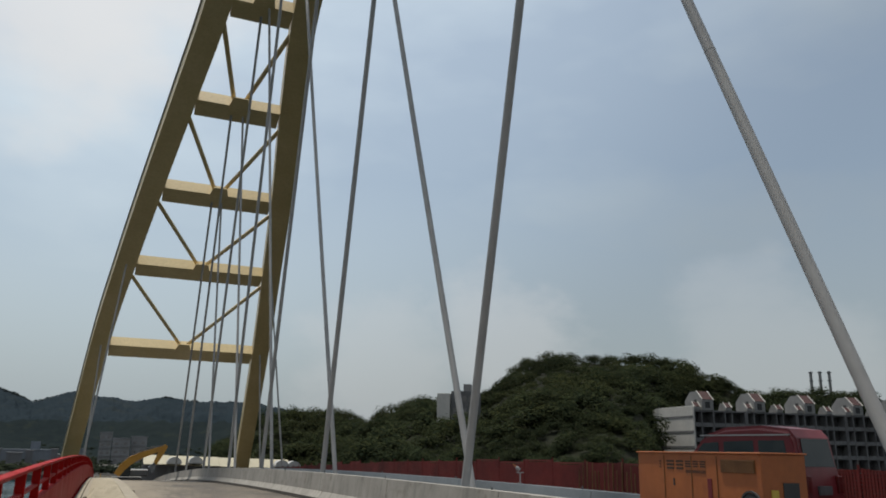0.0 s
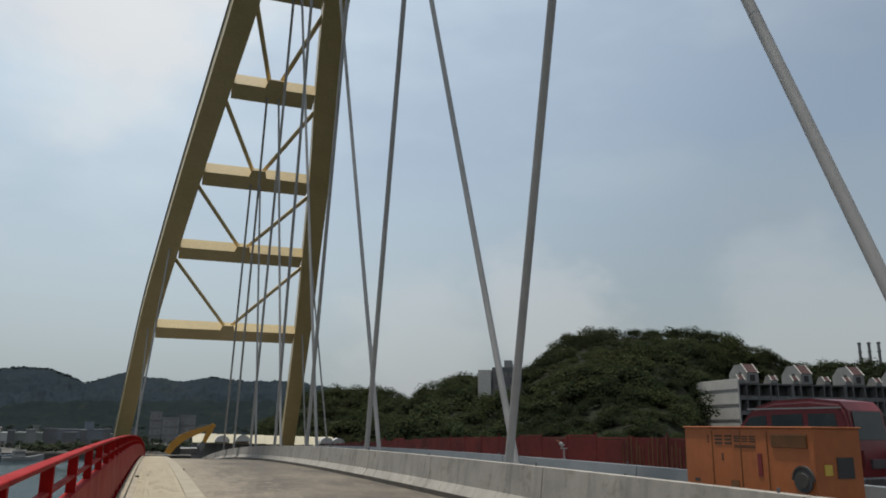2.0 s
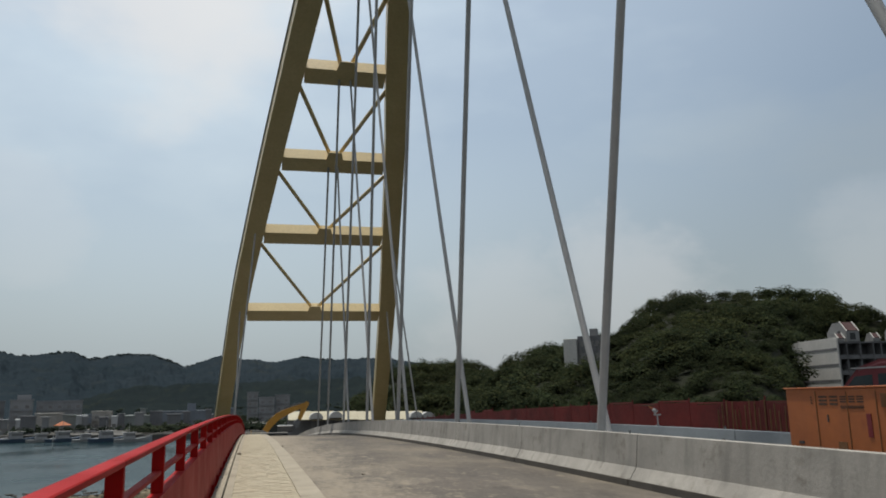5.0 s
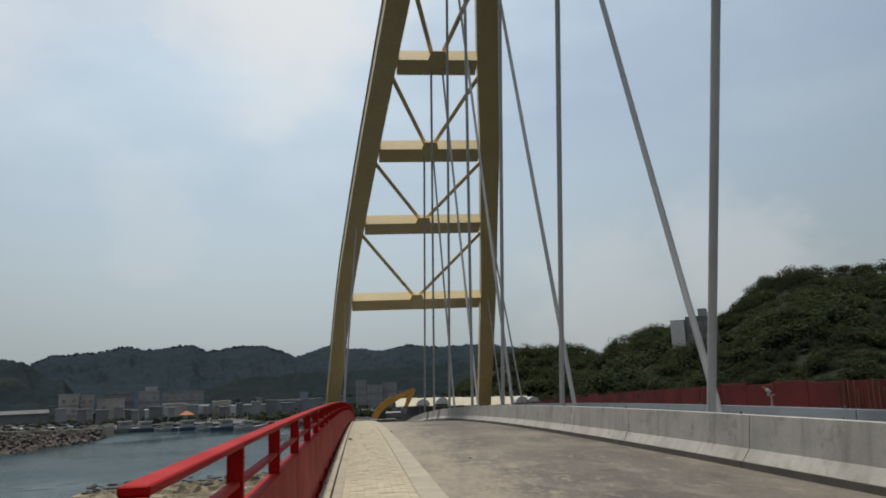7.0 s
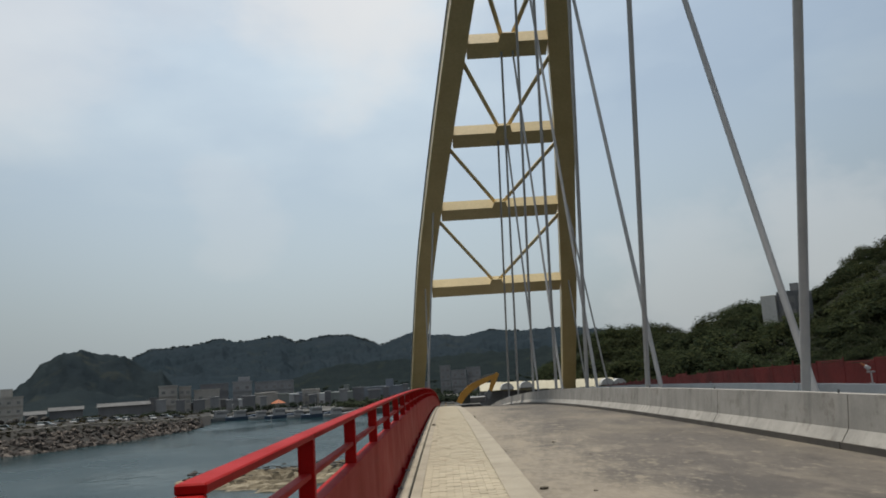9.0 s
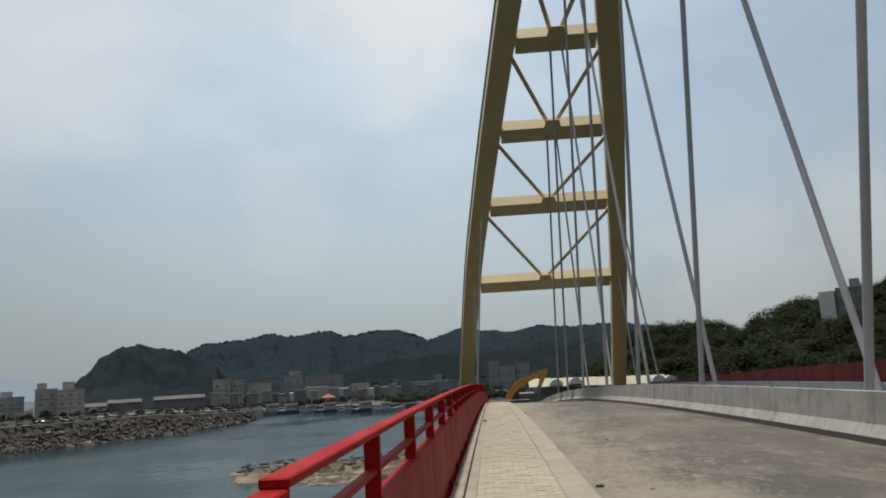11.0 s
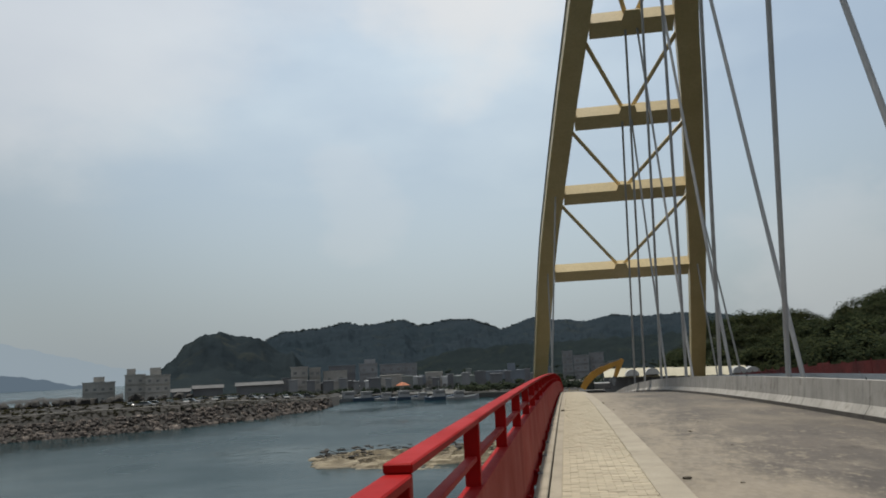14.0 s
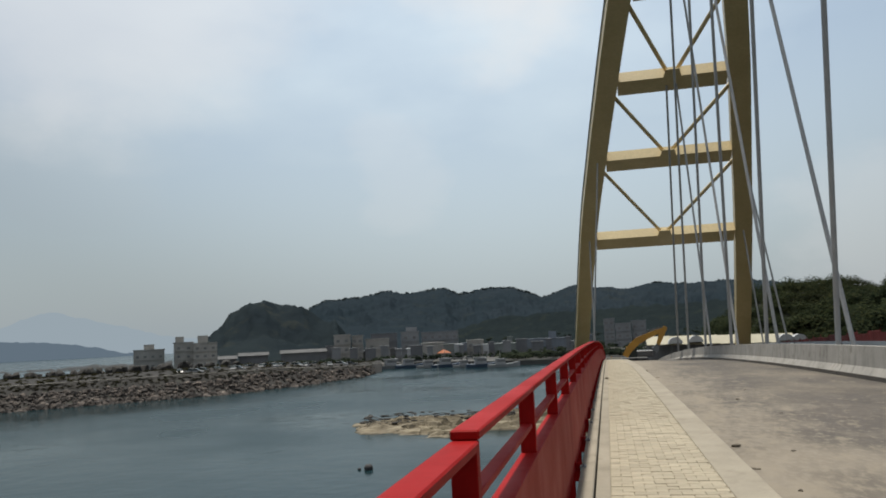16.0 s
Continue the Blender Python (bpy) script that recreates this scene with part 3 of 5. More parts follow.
def crown_template(quads, size, lobes):
    """Corner points of leaf clumps spread over a lumpy crown of unit radius."""
    cs = rng.normal(size=(lobes, 3))
    cs /= np.linalg.norm(cs, axis=1)[:, None]
    cs *= rng.uniform(0.35, 0.6, (lobes, 1))
    cs[:, 2] = np.abs(cs[:, 2]) * 0.8
    out = []
    for q in range(quads):
        c = cs[q % lobes]
        d = rng.normal(size=3)
        d[2] = abs(d[2]) * 1.1 - 0.25
        d /= np.linalg.norm(d)
        p = c + d * rng.uniform(0.38, 0.52)
        nrm = d * 0.75 + np.array([0, 0, 0.75]) + rng.normal(size=3) * 0.25
        nrm /= np.linalg.norm(nrm)
        a = np.cross(nrm, rng.normal(size=3))
        a /= np.linalg.norm(a)
        b = np.cross(nrm, a)
        s = size * rng.uniform(0.6, 1.3)
        out.append([p + (a * u + b * v) * s for u, v in ((-1, -0.6), (0.2, -0.9), (1, 0.5), (-0.3, 1.0))])
    return np.array(out)


def woods(name, spots, templates, mat, label, category):
    """One mesh of many crowns: spots hold x, y, z, radius, squash."""
    vs = []
    for k, (x, y, z, r, sq) in enumerate(spots):
        t = templates[k % len(templates)]
        a = rng.uniform(0, math.tau)
        c, s = math.cos(a), math.sin(a)
        q = t @ np.array([[c, s, 0], [-s, c, 0], [0, 0, sq]]) * r + np.array([x, y, z])
        vs.append(q.reshape(-1, 3))
    vs = np.concatenate(vs)
    n = len(vs) // 4
    me = bpy.data.meshes.new(name)
    me.vertices.add(len(vs))
    me.vertices.foreach_set("co", vs.ravel())
    me.loops.add(len(vs))
    me.loops.foreach_set("vertex_index", np.arange(len(vs)))
    me.polygons.add(n)
    me.polygons.foreach_set("loop_start", np.arange(0, len(vs), 4))
    me.polygons.foreach_set("loop_total", np.full(n, 4))
    me.update()
    me.validate()
    me.materials.append(mat)
    return tagged(new(name, me), label, category, kind="stuff")


RIDGE = [(-29.4, -0.8), (-28.6, 0.2), (-27.6, 1.0), (-26.8, 2.0), (-25.4, 3.0), (-23.4, 3.05), (-22.1, 2.45), (-20.6, 3.15), (-18.3, 3.2), (-15.9, 3.5), (-14.3, 3.3), (-11.8, 3.65), (-10.6, 3.1), (-8.2, 3.55), (-6.5, 3.4), (-4.4, 2.55), (-2.1, 3.3), (1.5, 2.8), (3.5, 3.2), (6.2, 2.9), (8.2, 3.1), (10.5, 2.8), (14, 2.2), (20, 1.2)]
far_hill = Hill(RIDGE, lambda a: 570 + 40 * math.sin(a * 0.5), 1100, WATER + 2, 13.0, 3.0)
far_hill.build("mountain", 150, 0.07, M_FOREST_HAZE, "dark forested mountain ridge behind the harbour town")
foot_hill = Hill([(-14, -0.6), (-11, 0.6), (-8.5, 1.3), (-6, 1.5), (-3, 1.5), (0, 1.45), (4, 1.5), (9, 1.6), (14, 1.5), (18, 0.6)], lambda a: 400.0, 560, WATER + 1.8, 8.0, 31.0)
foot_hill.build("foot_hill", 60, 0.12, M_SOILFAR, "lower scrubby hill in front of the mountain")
# Headland scrub, also blued to stand in for haze.
M_HEAD = material("haze_headland_scrub", (0.016, 0.022, 0.026), (0.021, 0.028, 0.031), 0.95, 0.02, 0.16, 0.7, third=(0.028, 0.032, 0.029), dist=2.5, spec=0.0)
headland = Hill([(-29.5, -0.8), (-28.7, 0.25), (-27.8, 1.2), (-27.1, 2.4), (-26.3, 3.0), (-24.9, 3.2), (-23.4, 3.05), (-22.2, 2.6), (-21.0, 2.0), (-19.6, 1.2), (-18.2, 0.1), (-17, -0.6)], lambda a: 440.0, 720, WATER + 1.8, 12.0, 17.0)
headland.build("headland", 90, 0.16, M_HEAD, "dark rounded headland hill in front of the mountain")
spots = []
for k in range(1300):
    a = rng.uniform(-29.0, 16)
    r = 1100 + rng.uniform(-25, 5)
    p = polar(a, r)
    rad = rng.uniform(1.4, 3.6)
    spots.append((p.x, p.y, far_hill.z(a, r) - rad * 0.2, rad, rng.uniform(0.6, 0.9)))
woods("mountain_forest", spots, [crown_template(20, 0.34, 4) for _ in range(6)], M_FARLEAF, "dense forest along the mountain ridge, tinted haze blue", "forest")

HILL = [(6.0, -1.0), (8.0, 0.2), (10.0, 1.5), (12.8, 2.2), (15.6, 1.9), (17.6, 1.6), (19.2, 2.1), (21.0, 3.1), (22.6, 3.0), (25.6, 3.6), (26.6, 4.0), (27.8, 5.0), (29.5, 5.9), (31.7, 6.3), (36.1, 6.2), (39.2, 6.1), (40.6, 5.6), (42.7, 4.5), (44.5, 3.6), (47.9, 3.8), (52, 3.4), (60, 3.8), (75, 3)]
near_hill = Hill(HILL, lambda a: 92 + 170 / (1 + math.exp(-(a - 38.7) * 1.3)) + 75 / (1 + math.exp((a - 15.5) * 1.5)), 300, -7.5, 2.6, 7.0)
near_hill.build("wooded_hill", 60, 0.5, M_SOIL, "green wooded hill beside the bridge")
spots = []
for k in range(2700):
    a = rng.uniform(7.0, 60)
    r0 = near_hill.r0(a)
    r = r0 + (305 - r0) * rng.uniform() ** 0.75
    p = polar(a, r)
    if 21.9 < a < 25.8 and 193 < r < 225:
        continue
    u = noise.noise(Vector((p.x, p.y, 3.0)) / 17)
    rad = rng.uniform(1.1, 2.4) if u < -0.05 else rng.uniform(2.2, 5.2) * (0.7 if r < 150 else 1.0)
    spots.append((p.x, p.y, near_hill.z(a, r) + rad * rng.uniform(0.05, 0.45), rad, rng.uniform(0.55, 1.1)))
# shrubs round the foot of the block on the hill
for k in range(46):
    a, r = rng.uniform(21.6, 26.2), rng.uniform(176, 194)
    p = polar(a, r)
    rad = rng.uniform(1.0, 2.2)
    spots.append((p.x, p.y, near_hill.z(a, r) + rad * 0.4, rad, rng.uniform(0.7, 1.1)))
for k in range(600):
    a = rng.uniform(14, 41)
    r = near_hill.r0(a) + rng.uniform(-4, 75)
    p = polar(a, r)
    rad = rng.uniform(0.9, 2.3)
    spots.append((p.x, p.y, near_hill.z(a, r) + rad * 0.2, rad, rng.uniform(0.5, 0.9)))
woods("hill_woods", spots, [crown_template(int(q), z, n) for q, z, n in ((400, 0.064, 14), (360, 0.068, 7), (430, 0.06, 18), (330, 0.07, 6), (380, 0.066, 11), (400, 0.064, 9))], M_LEAF, "dense subtropical trees and shrubs on the hillside", "woods")
low = raw("shore_ground", [polar(8, 60, -7.6), polar(80, 40, -7.6), polar(80, 420, -7.6), polar(8, 420, -7.6)], [(0, 1, 2, 3)], M_SOIL)
tagged(low, "scrubby ground at the foot of the hill", "ground", kind="structure")



# Unshaded glowing colour: the haze of distance is painted in.
def haze_glow_material(name, colour):
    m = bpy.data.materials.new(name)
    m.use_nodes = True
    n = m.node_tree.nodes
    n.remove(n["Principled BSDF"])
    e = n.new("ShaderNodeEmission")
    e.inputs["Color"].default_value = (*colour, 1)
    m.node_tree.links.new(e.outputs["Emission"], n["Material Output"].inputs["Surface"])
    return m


def far_ridge(prof, r, mat, wobble, label):
    """A plain strip of distance, glowing in its haze colour: a skyline kilometres behind the rest."""
    az = np.arange(prof[0][0], prof[-1][0], 0.2)
    el = np.interp(az, [q[0] for q in prof], [q[1] for q in prof])
    n = len(az)
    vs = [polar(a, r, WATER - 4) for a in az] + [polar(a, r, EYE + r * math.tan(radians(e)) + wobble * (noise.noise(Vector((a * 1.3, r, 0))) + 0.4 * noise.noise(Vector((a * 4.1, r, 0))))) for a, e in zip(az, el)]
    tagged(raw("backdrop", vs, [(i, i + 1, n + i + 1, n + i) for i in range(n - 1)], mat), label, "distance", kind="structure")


far_ridge([(-80, 1.5), (-60, 2.2), (-50, 1.6), (-43, 1.4), (-40.8, 2.3), (-38.8, 3.0), (-36.8, 2.5), (-33.7, 1.7), (-31.1, 1.0), (-26, 0.4), (-20, 0.2)], 4200, haze_glow_material("far_mountains_haze_glow", (0.285, 0.342, 0.385)), 14, "mountains far across the sea, glowing in painted haze blue")
far_ridge([(-75, 0.8), (-60, 1.2), (-42, 1.15), (-39.4, 1.0), (-36.8, 0.7), (-34.5, 0.15), (-32.5, -0.15)], 3600, haze_glow_material("far_headland_haze_glow", (0.112, 0.15, 0.188)), 7, "low headland across the bay, glowing in painted haze blue grey")

M_SPIT = material("spit_rock", (0.026, 0.029, 0.03), (0.018, 0.02, 0.021), 0.95, 0.05, 0.6, 0.5, dist=0.5)
vs, fs = [], []
az = np.arange(-42, -31, 0.12)
for a in az:
    h = max(-0.8, 1.0 + 2.6 * (a + 40) / 8 + 2.0 * noise.noise(Vector((a * 0.9, 3, 0))) + 0.9 * noise.noise(Vector((a * 4, 7, 0))))
    for d, f in ((-16, -1.0), (-8, h * 0.6), (0, h), (10, h * 0.5), (18, -1.0)):
        vs.append(polar(a, 640 - 9 * (a + 36) + d, WATER + f))
fs = [(i * 5 + j, i * 5 + j + 1, i * 5 + j + 6, i * 5 + j + 5) for i in range(len(az) - 1) for j in range(4)]
tagged(raw("rock_spit", vs, fs, M_SPIT), "low dark rocky spit in the bay", "rocks", kind="structure")

# ---- harbour: quay, breakwater, rock shelf ----
M_QUAY = material("quay_concrete", (0.084, 0.0805, 0.0735), (0.056, 0.056, 0.0504), 0.9, 0.1, 2, 0.2)
quay_pts = [polar(-30, 262), polar(-24, 262), polar(-17.5, 268), polar(-15.5, 300), polar(-12.5, 290), polar(-8, 262), polar(-3, 255), polar(-1.4, 245), polar(-0.8, 135), polar(12, 128), polar(12, 620), polar(-30, 620)]
bm = bmesh.new()
extrude_poly(bm, [(p.x, p.y) for p in reversed(quay_pts)], (1, 0, 0), (0, 1, 0), (0, 0, 1), (0, 0, WATER - 1), 2.6)
bmesh.ops.recalc_face_normals(bm, faces=bm.faces)
tagged(part("quay", bm, M_QUAY), "grey concrete harbour quay and town ground", "quay", kind="structure")

LINE = [(-75, 166), (-60, 165), (-42.4, 171), (-34, 174), (-27.3, 180), (-22, 199), (-17.8, 228), (-16.4, 262)]


def shore(a):
    return np.interp(a, [p[0] for p in LINE], [p[1] for p in LINE])


# Dark earth fill; its near-black colour also paints shade between the boulders.
M_BREAK = material("breakwater_fill_gap_shade", (0.017, 0.014, 0.011), (0.011, 0.010, 0.008), 0.95, 0.2, 2, 0.5, third=(0.020, 0.024, 0.012))
M_PATH = material("pale_path", (0.20, 0.183, 0.155), (0.15, 0.138, 0.117), 0.9, 0.3, 4, 0.2)
azs = np.arange(-75, -16.3, 0.5)
prof = [(-1.0, -1.0), (1.5, 0.4), (7.0, 3.3), (10.0, 4.6), (13, 4.65), (20, 5.5), (30, 5.6), (36, 3.0), (44, -1.0)]
vs = [polar(a, shore(a) + d, WATER + h * (1 if a < -24 else 1 - 0.06 * (a + 24))) for a in azs for d, h in prof]
k = len(prof)
fs = [(i * k + j, i * k + j + 1, i * k + k + j + 1, i * k + k + j) for i in range(len(azs) - 1) for j in range(k - 1)]
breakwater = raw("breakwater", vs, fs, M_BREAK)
tagged(breakwater, "long rubble breakwater of brown and grey boulders", "breakwater", kind="structure")
vs = [polar(a, shore(a) + d, WATER + 4.65 * (1 if a < -24 else 1 - 0.06 * (a + 24)) + h) for a in azs for d, h in ((9.9, -0.15), (9.9, 0.05), (10.6, 0.07), (10.6, -0.15))]
fs = [(i * 4 + j, i * 4 + j + 1, i * 4 + 5 + j, i * 4 + 4 + j) for i in range(len(azs) - 1) for j in range(3)]
tagged(raw("breakwater_path", vs, fs, M_PATH), "pale concrete path along the breakwater", "path", kind="structure")


def boulder_mesh(seed, flat=0.7):
    bm = bmesh.new()
    bmesh.ops.create_icosphere(bm, subdivisions=1, radius=1)
    r = random.Random(seed)
    axes = [Vector((r.gauss(0, 1), r.gauss(0, 1), r.gauss(0, 1))).normalized() for _ in range(7)]
    cuts = [r.uniform(0.55, 0.8) for _ in axes]
    bmesh.ops.subdivide_edges(bm, edges=bm.edges, cuts=1)
    for v in bm.verts:
        for a, c in zip(axes, cuts):
            d = v.co.dot(a) - c
            if d > 0:
                v.co -= a * d
        v.co *= r.uniform(0.95, 1.05)
        v.co.z *= flat
    bmesh.ops.dissolve_limit(bm, angle_limit=0.12, verts=bm.verts, edges=bm.edges)
    bmesh.ops.triangulate(bm, faces=bm.faces)
    me = bpy.data.meshes.new("boulder")
    bm.to_mesh(me)
    bm.free()
    return me


BOULDERS = [boulder_mesh(i) for i in range(8)]
for me in BOULDERS:
    me.materials.append(M_ROCK)
B_ARR = [(np.array([v.co[:] for v in me.vertices]), [tuple(p.vertices) for p in me.polygons]) for me in BOULDERS]


def joined_boulders(name, spots, mat, parent=None):
    vs, fs, o = [], [], 0
    for i, (p, r) in enumerate(spots):
        v, f = B_ARR[i % len(B_ARR)]
        m = Euler((rng.uniform(0, 6), rng.uniform(0, 6), rng.uniform(0, 6))).to_matrix()
        vs.append(v @ np.array(m).T * np.array(r) + np.array(p))
        fs += [tuple(o + q for q in g) for g in f]
        o += len(v)
    return raw(name, np.concatenate(vs), fs, mat, parent)


count, rest = 0, []
for kk in range(2700):
    a = rng.uniform(-47, -17.0)
    u = rng.uniform(0, 1)
    d = -0.8 + u ** 1.1 * (7.0 if a < -27 else 8.2)
    sc = 1 if a < -24 else 1 - 0.06 * (a + 24)
    h = np.interp(d, [-1, 1.5, 7, 10], [-0.6, 0.4, 3.3, 4.6]) * sc
    p = polar(a, shore(a) + d, WATER + h + 0.1)
    size = (0.24 + 0.85 * rng.uniform() ** 3) * (1.25 if u < 0.3 else 0.9)
    if -44 < a < -30 and count < 290 and kk % 2 == 0:
        ob = new("boulder", BOULDERS[kk % 8])
        ob.matrix_world = Matrix.LocRotScale(p, Euler((rng.uniform(0, 6), rng.uniform(0, 6), rng.uniform(0, 6))), (size * rng.uniform(0.8, 1.3), size, size * rng.uniform(0.7, 1)))
        ob.parent = breakwater
        count += 1
    else:
        rest.append((p, (size * rng.uniform(0.8, 1.3), size, size * 0.85)))
M_ROCKS = material("armour_rock_pile", (0.070, 0.055, 0.044), (0.022, 0.018, 0.016), 0.9, 0.6, 5, 0.5, third=(0.22, 0.185, 0.155), dist=0.1, vary=0.75, island=True)
tagged(joined_boulders("rubble", rest, M_ROCKS, breakwater), "", "", kind="stuff")
M_DARKROCK = material("sea_rock", (0.036, 0.032, 0.027), (0.020, 0.019, 0.017), 0.9, 0.5, 5, 0.5)
for kk in range(46):
    a = -46 + 19.5 * kk / 46 + rng.uniform(-0.25, 0.25)
    size = rng.uniform(0.7, 1.7)
    ob = tagged(new("sea_boulder", BOULDERS[kk % 8].copy()), "large dark sea defence boulder on the breakwater", "boulder", "sea defence boulders")
    ob.data.materials[0] = M_DARKROCK
    ob.matrix_world = Matrix.LocRotScale(polar(a, shore(a) + 29 + rng.uniform(-2, 3), WATER + 5.5 + size * 0.4), Euler((rng.uniform(0, 6), 0, rng.uniform(0, 6))), (size, size, size))

# flat rock shelf in the water beside the bridge
M_SHELFTOP = material("shelf_top", (0.265, 0.222, 0.145), (0.075, 0.06, 0.04), 0.9, 0.9, 5, 0.7, third=(0.035, 0.028, 0.02), dist=0.15, stretch=(0.28, 1.3, 2.2))


shelf = thing("rock_shelf", "low layered tan rock shelf breaking the water", "rock shelf")
gx, gy = np.arange(-34, -1, 0.26), np.arange(70, 101, 0.26)
vs, fs, ok = [], [], {}
for j, y in enumerate(gy):
    for i, x in enumerate(gx):
        a, r = math.degrees(math.atan2(x, y)), math.hypot(x, y)
        q = Vector((x, y, 0))
        edge = min((a + 18.6) / 1.6, (r - (88.5 - (a + 18.6) * 1.25)) / 3.0, (97.0 - r) / 2.0)
        edge += 1.1 * noise.noise(q / 5.0) + 0.6 * noise.noise(q / 1.7)
        lift = 0.30 + 1.0 * noise.noise(Vector((x / 7, y / 1.9, 4))) + 0.7 * noise.noise(Vector((x / 2.2, y / 0.8, 8))) + 0.13 * (r - 87)
        step = 0.45
        z = step * math.floor(lift / step) + step * min(1.0, (lift / step - math.floor(lift / step)) * 5)
        z = max(-0.5, min(z * 0.8, 1.7)) if edge > 0 else -0.6
        if abs(noise.noise(Vector((x / 3.2, y / 1.1, 15)))) < 0.055 and z > 0.1:
            z -= 0.4
        z = min(z, edge * 0.5) + 0.05 * noise.noise(q / 0.5)
        ok[(j, i)] = len(vs)
        vs.append((x, y, WATER + z))
n = len(gx)
for j in range(len(gy) - 1):
    for i in range(n - 1):
        f = (j * n + i, j * n + i + 1, j * n + n + i + 1, j * n + n + i)
        if max(vs[k][2] for k in f) > WATER - 0.3:
            fs.append(f)
raw("ledge", vs, fs, M_SHELFTOP, shelf)
spots = []
for k in range(330):
    a, r = rng.uniform(-18.2, -5), rng.uniform(90, 96.5)
    s = 0.08 + 0.3 * rng.uniform() ** 2
    spots.append((polar(a, r, WATER + rng.uniform(0.5, 1.3)), (s * 1.8, s, s * 0.5)))
tagged(joined_boulders("loose_rock", spots, M_DARKROCK, shelf), "", "", kind="stuff")
for a, r, s in ((-17.74, 63.0, 0.35), (-18.4, 63.2, 0.14)):
    bm = bmesh.new()
    bmesh.ops.create_uvsphere(bm, u_segments=14, v_segments=9, radius=s)
    for v in bm.verts:
        v.co += polar(a, r, WATER + s * 0.35)
    b = part("float", bm, M_DARK, smooth=True)
    tagged(b, "small dark mooring float on the water", "float", "mooring floats")
bm = bmesh.new()
tube(bm, polar(-12.4, 235, WATER - 0.5), polar(-12.4, 235, WATER + 3.0), 0.12, n=8)
tagged(part("mooring_pole", bm, M_WHITE), "pale thin mooring pole in the water", "pole")


# ---- town ----
def wall_material(name, c, dark=0.8):
    return material(name, c, tuple(v * dark for v in c), 0.9, 0.15, 3, 0.1, streak=0.3)


# Wall colours greyed and tinted slightly blue, painting haze over the town.
M_WALLS = [wall_material("render_" + n, tuple(k * (0.6 * v + 0.42 * sum(c) / 3) for k, v in zip((0.97, 1.0, 1.04), c))) for n, c in (("beige", (0.35, 0.31, 0.25)), ("grey", (0.22, 0.22, 0.22)), ("buff", (0.38, 0.335, 0.265)), ("dark", (0.15, 0.15, 0.155)), ("white", (0.48, 0.48, 0.46)), ("blue", (0.15, 0.18, 0.22)), ("green", (0.20, 0.23, 0.20)), ("brick", (0.21, 0.155, 0.125)))]
M_GLASS = material("window_glass", (0.12, 0.12, 0.12), (0.145, 0.142, 0.138), 0.3, 0.5, 3, 0.0, spec=0.6)
M_ROOFW = material("white_sheet_roof", (0.375, 0.375, 0.3675), (0.315, 0.315, 0.3075), 0.6, 0.3, 5, 0.05)


def building(az0, az1, top, r, mat, label, depth=14, base=WATER + 1.6, storey=3.2, tower=None, name="town_building"):
    b = thing(name, label, "building", "harbour town buildings")
    c = polar((az0 + az1) / 2, r)
    w = 2 * r * math.tan(radians((az1 - az0) / 2))
    h = EYE + r * math.tan(radians(top)) - base
    m = Matrix.Translation((c.x, c.y, base)) @ Matrix.Rotation(-radians((az0 + az1) / 2), 4, "Z")
    bm = bmesh.new()
    box(bm, -w / 2, w / 2, 0, depth, -1.2, h, 0, m)
    part("wall", bm, mat, b)
    bm = bmesh.new()
    box(bm, -w / 2 - 0.25, w / 2 + 0.25, -0.25, depth + 0.25, h, h + 0.5, 0, m)
    part("roof", bm, mat, b)
    if tower:
        u, tw, th = tower
        bm = bmesh.new()
        box(bm, u * w - tw / 2, u * w + tw / 2, 2, 6, h + 0.5, h + th, 0, m)
        part("roof_tower", bm, mat, b)
    n = max(1, int(h / storey))
    cols = max(2, int(w / 3.6))
    for f in range(n):
        z0 = 0.9 + f * h / n
        for q in range(cols):
            x = -w / 2 + w * (q + 0.5) / cols
            bm = bmesh.new()
            box(bm, x - 0.7, x + 0.7, -0.06, 0.2, z0 + 0.1, z0 + 1.25, 0, m)
            part("window", bm, M_GLASS, b)
        if f:
            bm = bmesh.new()
            box(bm, -w / 2, w / 2, -0.5, 0.0, z0 - 0.95, z0 - 0.7, 0, m)
            part("balcony_slab", bm, mat, b)
    return b


W = M_WALLS
